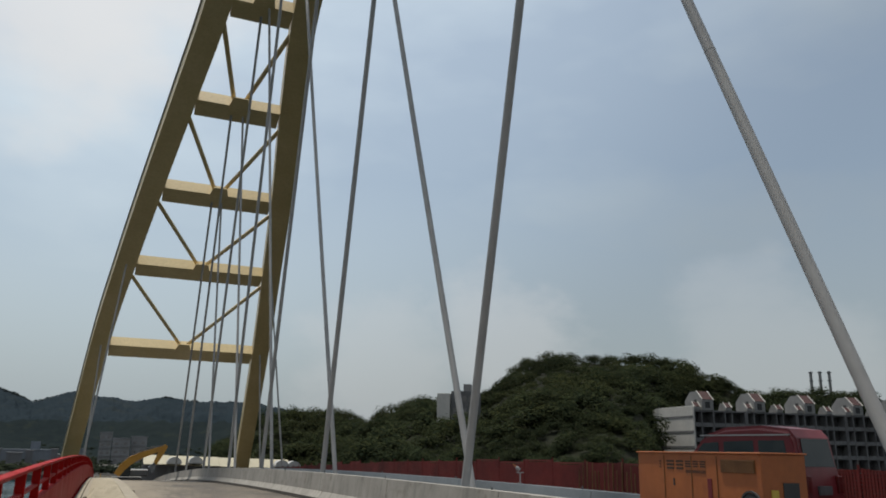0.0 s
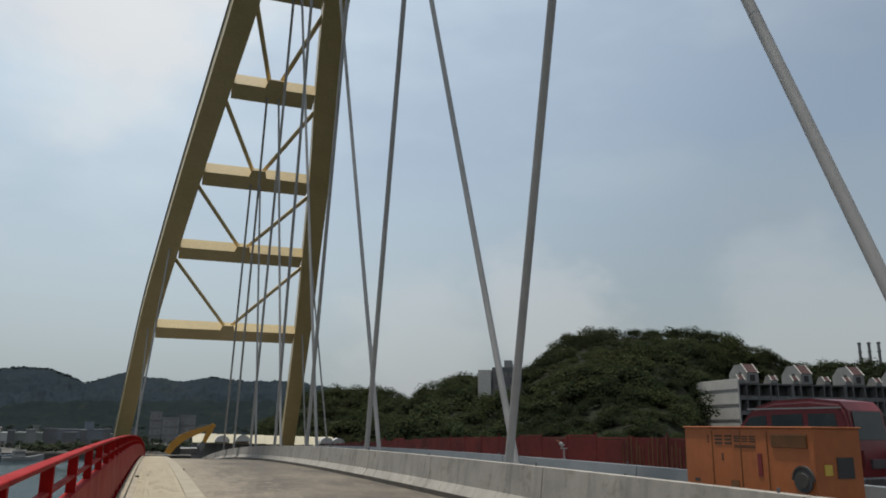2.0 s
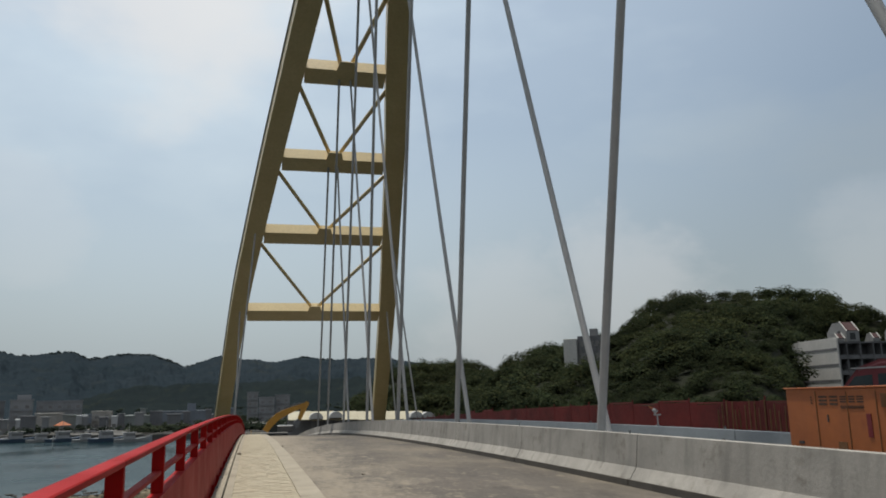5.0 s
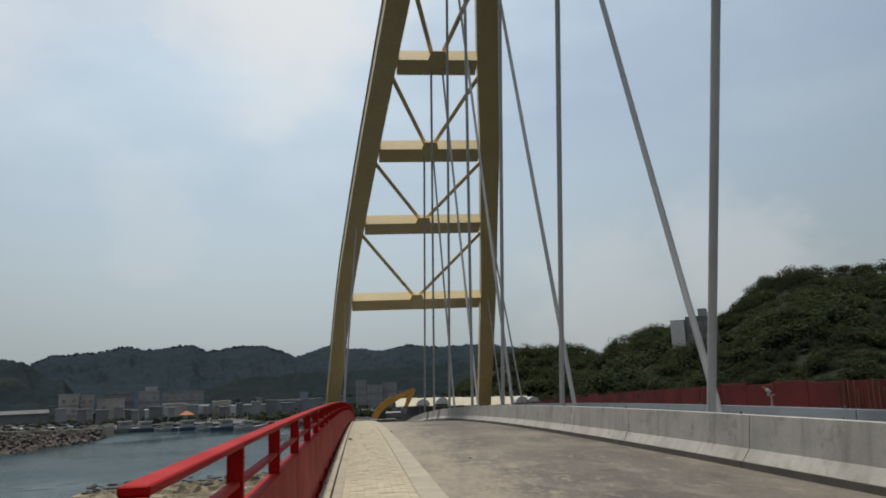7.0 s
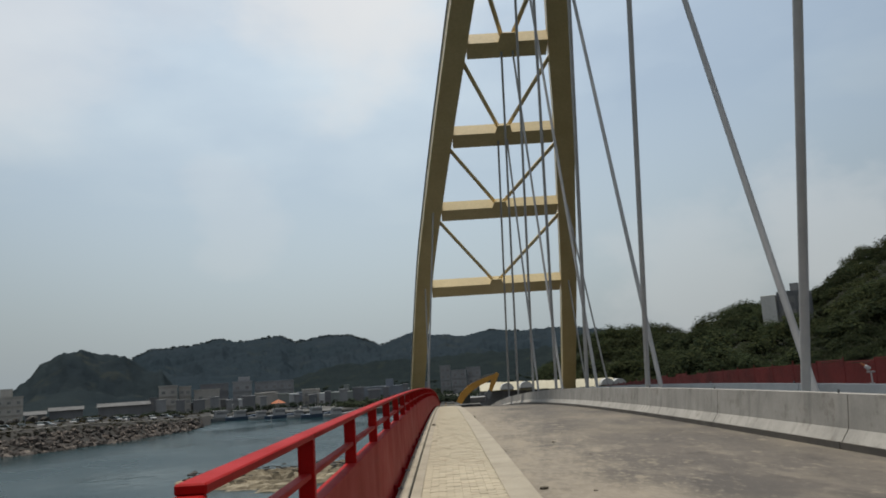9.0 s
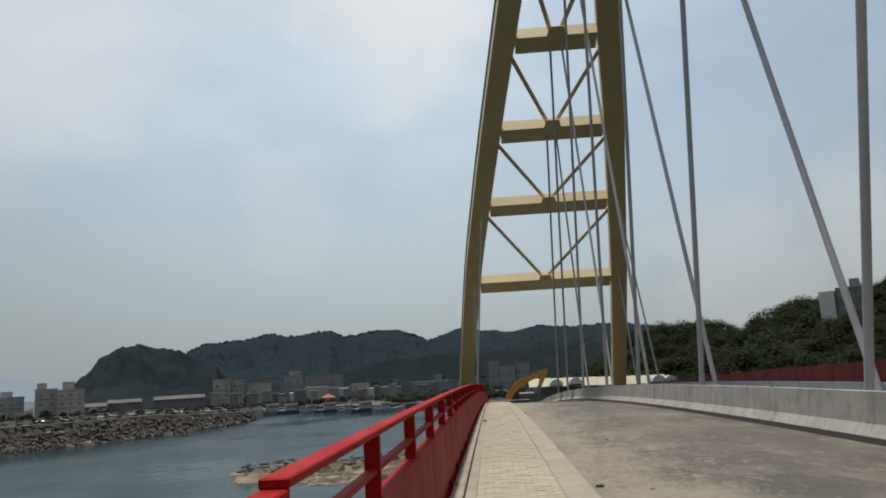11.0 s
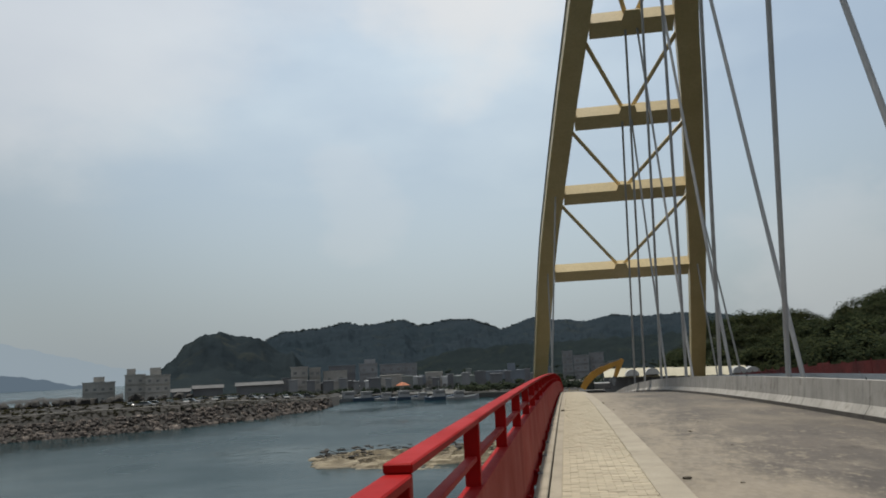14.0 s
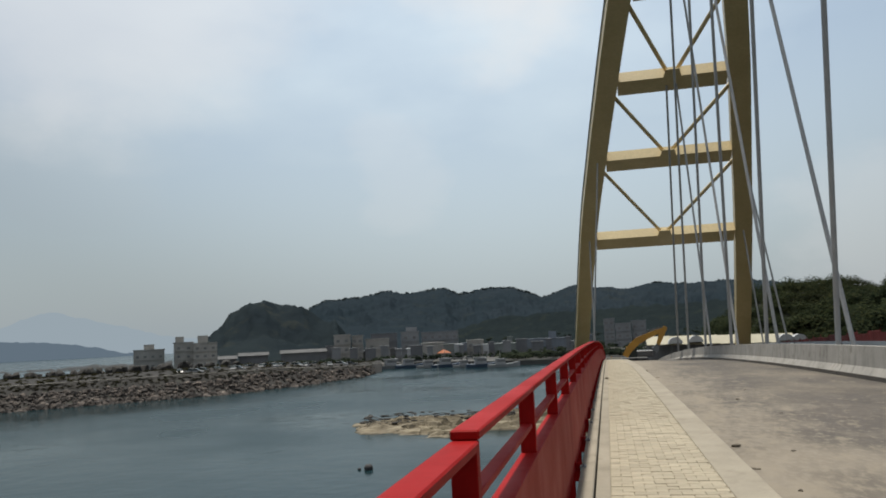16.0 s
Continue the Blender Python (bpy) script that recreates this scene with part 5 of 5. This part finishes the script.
tube(bm, (lx - 0.10, ly + 0.05, bz + 0.52), (lx - 0.22, ly + 0.1, bz + 0.62), 0.035, 0.02, n=10)
part("lens", bm, M_ORANGE, lamp, "orange lens")
lamp.matrix_world = Matrix.Translation((lx, ly, bz)) @ Matrix.Scale(0.72, 4) @ Matrix.Translation((-lx, -ly, -bz))

M_TAIL = material("tail_glass", (0.10, 0.008, 0.008), (0.08, 0.006, 0.006), 0.3, 3, 20, 0.0)
# ---- red van on the other carriageway ----
VX, VY, VZ = 14.0, 12.9, deck(13) - FALL
van = thing("parked_van", "dark red minibus parked on the far carriageway", "van")
side = [(0.0, 0.35), (0.05, 0.9), (0.10, 1.25), (0.22, 1.86), (0.40, 2.04), (1.2, 2.12), (2.3, 2.09), (2.95, 1.94), (3.25, 1.72), (3.78, 1.28), (4.10, 1.10), (4.25, 0.8), (4.25, 0.35)]
bm = bmesh.new()
extrude_poly(bm, side, (0, 1, 0), (0, 0, 1), (1, 0, 0), (VX, VY, VZ), 1.66)
bmesh.ops.recalc_face_normals(bm, faces=bm.faces)
top_edges = [e for e in bm.edges if abs(e.verts[0].co.x - e.verts[1].co.x) < 0.01 and min(e.verts[0].co.z, e.verts[1].co.z) > VZ + 1.0]
bmesh.ops.bevel(bm, geom=top_edges, offset=0.10, segments=3, affect="EDGES")
vb = part("body", bm, M_VAN, van)
for pts in ([(0.42, 1.33), (1.25, 1.33), (1.25, 1.80), (0.50, 1.80)], [(1.40, 1.33), (2.35, 1.33), (2.33, 1.78), (1.40, 1.80)], [(2.50, 1.33), (3.50, 1.33), (3.02, 1.74), (2.50, 1.77)]):
    for xx in (VX - 0.008, VX + 1.66 - 0.004):
        bm = bmesh.new()
        extrude_poly(bm, pts, (0, 1, 0), (0, 0, 1), (1, 0, 0), (xx, VY, VZ), 0.012)
        bmesh.ops.recalc_face_normals(bm, faces=bm.faces)
        part("window", bm, M_CARGLASS, vb, "dark tinted window")
bm = bmesh.new()
extrude_poly(bm, [(0.16, 1.28), (1.50, 1.28), (1.42, 1.84), (0.24, 1.84)], (1, 0, 0), (0, 0.18, 1), (0, 1, 0), (VX, VY + 0.085 - 1.28 * 0.18, VZ), 0.012)
bmesh.ops.recalc_face_normals(bm, faces=bm.faces)
part("rear_window", bm, M_CARGLASS, vb, "dark tinted window")
bm = bmesh.new()
extrude_poly(bm, [(0.12, 0.0), (1.54, 0.0), (1.44, 0.60), (0.22, 0.60)], (1, 0, 0), (0, -0.74, 0.66), (0, 0.66, 0.74), (VX, VY + 3.76, VZ + 1.32), 0.012)
bmesh.ops.recalc_face_normals(bm, faces=bm.faces)
part("windscreen", bm, M_CARGLASS, vb, "tinted windscreen")
for xx in (VX - 0.02, VX + 1.58):
    bm = bmesh.new()
    box(bm, xx, xx + 0.08, VY + 0.35, VY + 3.1, VZ + 1.90, VZ + 1.93)
    part("gutter", bm, M_WHITE, vb, "pale roof gutter")
for xx in (VX + 0.06, VX + 1.42):
    bm = bmesh.new()
    box(bm, xx, xx + 0.18, VY - 0.015, VY + 0.08, VZ + 0.75, VZ + 1.1, 0.01)
    part("tail_light", bm, M_TAIL, vb, "red tail light")
bm = bmesh.new()
box(bm, VX - 0.02, VX + 1.68, VY - 0.12, VY + 0.04, VZ + 0.36, VZ + 0.56, 0.03)
part("bumper", bm, M_STEEL, van, "grey bumper")
bm = bmesh.new()
box(bm, VX + 0.55, VX + 1.1, VY - 0.02, VY + 0.05, VZ + 0.72, VZ + 0.9)
part("plate", bm, M_STEEL, van, "plain grey plate")
for yy in (VY + 0.85, VY + 3.45):
    for xx in (VX - 0.02, VX + 1.48):
        bm = bmesh.new()
        tube(bm, (xx, yy, VZ + 0.31), (xx + 0.2, yy, VZ + 0.31), 0.31, n=20)
        wh = part("wheel", bm, M_DARK, van)
        bm = bmesh.new()
        tube(bm, (xx - 0.01, yy, VZ + 0.31), (xx + 0.21, yy, VZ + 0.31), 0.17, n=14)
        part("rim", bm, M_STEEL, wh)
for xx in (VX - 0.16, VX + 1.66):
    bm = bmesh.new()
    box(bm, xx, xx + 0.16, VY + 3.38, VY + 3.46, VZ + 1.3, VZ + 1.48, 0.02)
    part("mirror", bm, M_DARK, van, "black door mirror")

# a small high-roofed bus, turned a little from the road's line
van.matrix_world = Matrix.Translation((15.0, 13.6, deck(14) - FALL)) @ Matrix.Rotation(radians(8), 4, "Z") @ Matrix.Diagonal((0.86, 0.95, 1.13, 1)) @ Matrix.Translation((-VX, -VY, -VZ))

# ---- red net fence on the far edge of the bridge ----
M_NET = material("red_net", (0.16, 0.011, 0.009), (0.07, 0.007, 0.006), 0.8, 0.5, 8, 0.1)
M_OCHRE = material("rusty_ochre_bar", (0.16, 0.09, 0.03), (0.10, 0.05, 0.02), 0.8, 1, 8, 0.1)
fence = thing("net_fence", "dark red site fence of posts and fine netting", "fence")
for k in range(44):
    y0 = 2.0 + 2.4 * k
    zb = deck(y0) - FALL
    hh = 1.45 - 0.10 * math.sin(k * 1.7) ** 2
    bm = bmesh.new()
    tube(bm, (FENCE_X, y0, zb), (FENCE_X, y0, zb + hh + 0.12), 0.03, n=8)
    part("post", bm, M_NET, fence)
    vs, fs = [], []
    pitch = 0.09 if k < 20 else 0.16

    def bar(p, q, w, up):
        o = len(vs)
        d = 0.012
        for c in (p, q):
            for e in (-w, w):
                vs.append((c[0] - d, c[1] + (0 if up else 0) + (e if up else 0), c[2] + (0 if up else e)))
                vs.append((c[0] + d, c[1] + (e if up else 0), c[2] + (0 if up else e)))
        for f in ((0, 2, 6, 4), (1, 5, 7, 3), (0, 4, 5, 1), (2, 3, 7, 6)):
            fs.append(tuple(o + i for i in f))

    n1 = int(2.4 / pitch)
    for i in range(n1):
        y = y0 + (i + 0.5) * pitch
        w = pitch * 0.34
        sag = 0.06 * math.sin(math.pi * (i + 0.5) / n1)
        bar((FENCE_X, y, deck(y) - FALL + 0.05), (FENCE_X, y, deck(y) - FALL + hh - sag - 0.10 * abs(noise.noise(Vector((y * 1.9, 4.0, 0))))), w, True)
    n2 = int(hh / pitch)
    for i in range(n2):
        z = 0.05 + (i + 0.5) * pitch
        bar((FENCE_X + 0.03, y0, zb + z), (FENCE_X + 0.03, y0 + 2.4, deck(y0 + 2.4) - FALL + z), pitch * 0.34, False)
    if vs:
        raw("netting", vs, fs, M_NET, fence)
for k in range(30):
    y = 18.4 + 0.27 * k + rs.uniform(-0.03, 0.03)
    bm = bmesh.new()
    tube(bm, (FENCE_X - 0.12, y, deck(y) - FALL), (FENCE_X - 0.12 + rs.uniform(-0.04, 0.04), y + rs.uniform(-0.03, 0.03), deck(y) - FALL + 1.3 + rs.uniform(-0.25, 0.15)), 0.022, n=6)
    part("stake", bm, M_OCHRE, fence, "rusty ochre stake")

# ---- unfinished apartment row and other buildings on the right ----
M_RAW = material("raw_concrete", (0.153, 0.153, 0.1575), (0.108, 0.1098, 0.1125), 0.9, 0.25, 2.5, 0.2, third=(0.072, 0.0702, 0.0675), streak=0.5)
M_PALE = material("pale_plaster", (0.2295, 0.2312, 0.2295), (0.1785, 0.1802, 0.1785), 0.9, 0.2, 2, 0.1, streak=0.3)
# Pale plaster, lifted further to paint sunlight onto the end walls.
M_END = material("sun_lifted_plaster", (0.52, 0.51, 0.48), (0.44, 0.432, 0.41), 0.9, 0.2, 2, 0.1, streak=0.2)
M_TILE = material("red_tile", (0.05, 0.014, 0.013), (0.032, 0.011, 0.011), 0.8, 0.6, 6, 0.2)
corner = polar(40.75, 185)
tang, rad_ = Vector((math.cos(radians(40.75)), -math.sin(radians(40.75)), 0)), Vector((math.sin(radians(40.75)), math.cos(radians(40.75)), 0))
PHI = radians(33)
D1 = tang * math.cos(PHI) + rad_ * math.sin(PHI)
D2 = rad_ * math.cos(PHI) - tang * math.sin(PHI)
AM = Matrix(((D1.x, D2.x, 0, corner.x), (D1.y, D2.y, 0, corner.y), (0, 0, 1, 0), (0, 0, 0, 1)))
ABASE, ST = -7.6, 3.3
WALLTOP = EYE + 185 * math.tan(radians(3.3))


def apartment(i):
    """One house of the row: a tall gabled bay and a lower bay, open unglazed storeys."""
    a = thing("unfinished_house", "grey unfinished concrete terrace house with gabled dormer", "house", "unfinished terrace row")
    u = 13.6 * i
    top = WALLTOP
    bm = bmesh.new()
    box(bm, u, u + 13.5, 2.2, 17.0, ABASE, top - 0.6, 0, AM)
    part("core_wall", bm, M_RAW, a)
    for x0, x1 in ((0.0, 0.3), (1.9, 2.15), (4.9, 5.2), (7.9, 8.15), (9.7, 9.95), (13.2, 13.5)):
        bm = bmesh.new()
        box(bm, u + x0, u + x1, 0, 2.2, ABASE, top - 0.6, 0, AM)
        part("pier", bm, M_RAW, a)
    for s in range(5):
        z = top - 0.7 - s * ST
        bm = bmesh.new()
        box(bm, u + 0.1, u + 13.4, 0.08, 2.2, z - 0.3, z, 0, AM)
        part("floor_slab", bm, M_RAW, a)
        if s:
            for x0, x1 in ((0.3, 1.9), (2.15, 4.9), (5.2, 7.9), (8.15, 9.7), (9.95, 13.2)):
                bm = bmesh.new()
                box(bm, u + x0, u + x1, 0.2, 0.4, z, z + 0.6, 0, AM)
                part("parapet", bm, M_RAW, a)
                # Dark slab on the solid wall, painting the shade inside an unglazed bay.
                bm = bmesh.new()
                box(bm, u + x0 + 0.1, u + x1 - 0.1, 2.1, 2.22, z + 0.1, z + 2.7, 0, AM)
                part("opening", bm, M_DARK, a, "dark panel painting the shade of an unglazed bay")
    # dormers: pale pentagon gables facing along the row, red tiles on the front slope
    for x0, ln, pent in ((2.2, 2.9, [(0, -0.6), (0, 1.7), (2.1, 3.6), (4.6, 3.6), (6.8, 1.7), (6.8, -0.6)]), (0.1, 1.6, [(0, -0.6), (0, 0.1), (1.0, 1.1), (2.0, 1.1), (3.0, -0.6)]), (8.2, 1.6, [(0, -0.6), (0, 0.1), (1.0, 1.1), (2.0, 1.1), (3.0, -0.6)])):
        bm = bmesh.new()
        extrude_poly(bm, pent, (0, 1, 0), (0, 0, 1), (1, 0, 0), (u + x0, 0.0, top), ln)
        bmesh.ops.recalc_face_normals(bm, faces=bm.faces)
        bmesh.ops.transform(bm, matrix=AM, verts=bm.verts)
        dm = part("dormer", bm, M_PALE, a)
        (ya, za), (yb, zb) = pent[1], pent[2]
        bm = bmesh.new()
        extrude_poly(bm, [(ya - 0.12, za + 0.02), (yb - 0.10, zb + 0.06), (yb - 0.02, zb + 0.02), (ya - 0.02, za - 0.04)], (0, 1, 0), (0, 0, 1), (1, 0, 0), (u + x0 + 0.2, 0.0, top), ln - 0.4)
        bmesh.ops.recalc_face_normals(bm, faces=bm.faces)
        bmesh.ops.transform(bm, matrix=AM, verts=bm.verts)
        part("tile_slope", bm, M_TILE, dm, "dull red tiles")
        for xe in (x0 - 0.05, x0 + ln - 0.12):
            bm = bmesh.new()
            extrude_poly(bm, [(ya - 0.25, za - 0.05), (yb - 0.15, zb + 0.2), (yb + 0.05, zb + 0.2), (ya - 0.02, za - 0.1)], (0, 1, 0), (0, 0, 1), (1, 0, 0), (u + xe, 0.0, top), 0.17)
            bmesh.ops.recalc_face_normals(bm, faces=bm.faces)
            bmesh.ops.transform(bm, matrix=AM, verts=bm.verts)
            part("verge", bm, M_END, dm, "pale verge")
        if ln > 2:
            # Dark slabs on the dormer paint interior shade as well.
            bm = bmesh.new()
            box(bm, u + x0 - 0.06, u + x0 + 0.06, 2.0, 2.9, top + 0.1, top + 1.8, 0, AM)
            part("opening", bm, M_DARK, dm, "dark panel painting the shade of an unglazed bay")
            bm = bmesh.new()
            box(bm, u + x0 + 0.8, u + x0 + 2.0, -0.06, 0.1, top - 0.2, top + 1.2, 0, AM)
            part("opening", bm, M_DARK, dm, "dark panel painting the shade of an unglazed bay")
    return a


for i in range(6):
    apartment(i)
gable = thing("end_wall", "pale plain end wall of the unfinished terrace, colour lifted for sun", "wall")
bm = bmesh.new()
box(bm, -0.35, -0.02, -0.2, 17.2, ABASE, WALLTOP + 0.25, 0.03, AM)
part("slab", bm, M_END, gable)
for s in range(4):
    bm = bmesh.new()
    z = WALLTOP - 2.4 - s * ST
    box(bm, -0.40, -0.30, -0.1, 17.1, z, z + 0.5, 0, AM)
    part("floor_band", bm, M_RAW, gable, "darker grey concrete band")
hb = thing("hill_building", "grey concrete block half hidden by trees on the hill", "building")
hm = Matrix.Translation(polar(23.1, 196)) @ Matrix.Rotation(-radians(23.1) - 0.15, 4, "Z")
zt = EYE + 196 * math.tan(radians(4.1))
bm = bmesh.new()
box(bm, -1.5, 1.7, 0, 12, 2, zt, 0.05, hm)
part("end_wall", bm, M_END, hb)
bm = bmesh.new()
box(bm, 1.9, 8.2, 1.0, 12, 2, zt + 0.6, 0, hm)
part("wall", bm, M_RAW, hb)
for s in range(4):
    bm = bmesh.new()
    box(bm, 1.87, 2.0, 1.2, 11.8, zt - 2.4 - s * 3, zt - 1.2 - s * 3, 0, hm)
    part("window", bm, M_GLASS, hb)
    for q in range(3):
        bm = bmesh.new()
        box(bm, 2.5 + q * 1.9, 3.8 + q * 1.9, 0.9, 1.1, zt - 2.0 - s * 3, zt - 0.6 - s * 3, 0, hm)
        part("window", bm, M_GLASS, hb)
bm = bmesh.new()
box(bm, 4.6, 6.4, 4, 7, zt + 0.6, zt + 2.6, 0, hm)
part("roof_tank", bm, M_PALE, hb)
for a in (48.3, 48.85, 49.4):
    st = thing("chimney_stack", "thin pale grey chimney stack behind the hill", "chimney", "chimney stacks")
    c = polar(a, 320)
    zt = EYE + 320 * math.tan(radians(5.55))
    bm = bmesh.new()
    tube(bm, (c.x, c.y, -8), (c.x, c.y, zt), 0.6, 0.5, n=14)
    part("shaft", bm, M_PALE, st)
    for q in (0.6, 3.6):
        bm = bmesh.new()
        tube(bm, (c.x, c.y, zt - q), (c.x, c.y, zt - q + 0.3), 0.78, n=14)
        part("platform", bm, M_STEEL, st)
pad = raw("roadside_strip", [(17.6, -20, -0.25), (24, -20, -0.3), (24, 60, -1.0), (17.6, 60, -1.0)], [(0, 1, 2, 3)], M_SOIL)
tagged(pad, "rough ground beside the far carriageway", "ground", kind="structure")

# ---- loose stones and dirt on the deck ----
M_STONE = material("loose_stone", (0.144, 0.12, 0.088), (0.088, 0.0736, 0.056), 0.95, 8, 40, 0.4)
for i, (x, y, s, up) in enumerate(((1.56, 11.1, 0.075, 0), (2.19, 10.7, 0.05, 0), (2.69, 18.2, 0.07, 0), (2.96, 15.2, 0.05, 0), (3.74, 16.2, 0.05, 0), (1.42, 32.7, 0.13, 0), (-0.13, 25.3, 0.08, 1), (2.5, 13.0, 0.03, 0), (4.4, 14.0, 0.04, 0), (1.7, 8.2, 0.03, 0), (3.3, 21.0, 0.05, 0), (5.1, 17.0, 0.035, 0))):
    z = deck(y) + (0.0 if up else -0.15 - 0.023 * (x - KERB_OUT))
    s *= 0.75
    ob = tagged(new("loose_stone", BOULDERS[i % 8].copy()), "loose lump of dry mud on the deck", "stone", "loose stones")
    ob.data.materials[0] = M_STONE
    ob.matrix_world = Matrix.LocRotScale((x, y, z + s * 0.35), Euler((0.2 * i, 0, i)), (s * 1.3, s, s * 0.8))

rm = random.Random(21)
M_MUD = material("dry_mud", (0.16, 0.132, 0.096), (0.104, 0.084, 0.0624), 0.95, 6, 40, 0.4)
for i in range(32):
    x, y = 1.45 + 5.2 * rm.random() ** 1.3, 7 + 26 * rm.random()
    s = rm.uniform(0.012, 0.045)
    z = deck(y) - 0.15 - 0.023 * (x - KERB_OUT)
    ob = tagged(new("mud_lump", BOULDERS[i % 8].copy()), "small flat lump of dried mud on the road", "mud lump", "mud lumps")
    ob.data.materials[0] = M_MUD if i % 3 else M_STONE
    ob.matrix_world = Matrix.LocRotScale((x, y, z + s * 0.2), Euler((0, 0, i)), (s * rm.uniform(1.2, 2.4), s * rm.uniform(0.8, 1.6), s * 0.5))
barricade = thing("site_barricade", "low timber barricade with pale posts across the footway end", "barricade")
by = 112.0
for x in (-0.2, 0.35, 0.9, 1.5):
    bm = bmesh.new()
    box(bm, x - 0.05, x + 0.05, by - 0.05, by + 0.05, deck(by) - 0.2, deck(by) + 0.95 + 0.25 * (x == 0.35), 0.01)
    part("post", bm, M_OCHRE if x != 0.35 else M_DIGGER, barricade)
for z in (0.4, 0.8):
    bm = bmesh.new()
    box(bm, -0.35, 1.7, by - 0.09, by - 0.05, deck(by) + z, deck(by) + z + 0.12, 0.01)
    part("plank", bm, M_CREAM, barricade, "pale timber plank")

# ---- paving bricks of the footway ----
BL, BW, GAP = 0.206, 0.128, 0.006
bm = bmesh.new()
box(bm, -(BL - GAP) / 2, (BL - GAP) / 2, -(BW - GAP) / 2, (BW - GAP) / 2, -0.03, 0.0, 0.004)
brick_mesh = bpy.data.meshes.new("brick")
bm.to_mesh(brick_mesh)
bm.free()
brick_mesh.materials.append(M_BRICK)
X0, X1 = -0.085, KERB_IN - 0.003
bv, bf = [], []
rb = random.Random(8)
row = 0
y = -6.0
made = 0
while y < 75:
    x = X0 - (BL / 2 if row % 2 else 0)
    while x < X1 - 0.02:
        a, b = max(x, X0) + GAP / 2, min(x + BL, X1) - GAP / 2
        if b - a > 0.03:
            h = rb.uniform(-0.004, 0.003)
            if 6.3 < y < 14.5 and made < 300:
                ob = new("brick", brick_mesh)
                ob.parent = walkway
                ob.matrix_world = Matrix.LocRotScale(((a + b) / 2, y + BW / 2, deck(y) + 0.004 + h), Euler((rb.uniform(-0.008, 0.008), rb.uniform(-0.008, 0.008), 0)), ((b - a) / (BL - GAP), 1, 1))
                made += 1
            else:
                o = len(bv)
                y0, y1, z = y + GAP / 2, y + BW - GAP / 2, deck(y) + 0.004 + h
                bv += [(a, y0, z - 0.03), (b, y0, z - 0.03), (b, y1, z - 0.03), (a, y1, z - 0.03), (a, y0, z), (b, y0, z), (b, y1, z), (a, y1, z)]
                bf += [tuple(o + i for i in f) for f in ((4, 5, 6, 7), (0, 1, 5, 4), (1, 2, 6, 5), (2, 3, 7, 6), (3, 0, 4, 7))]
        x += BL
    row += 1
    y += BW
tagged(raw("paving", bv, bf, M_BRICK, walkway), "", "", kind="stuff")
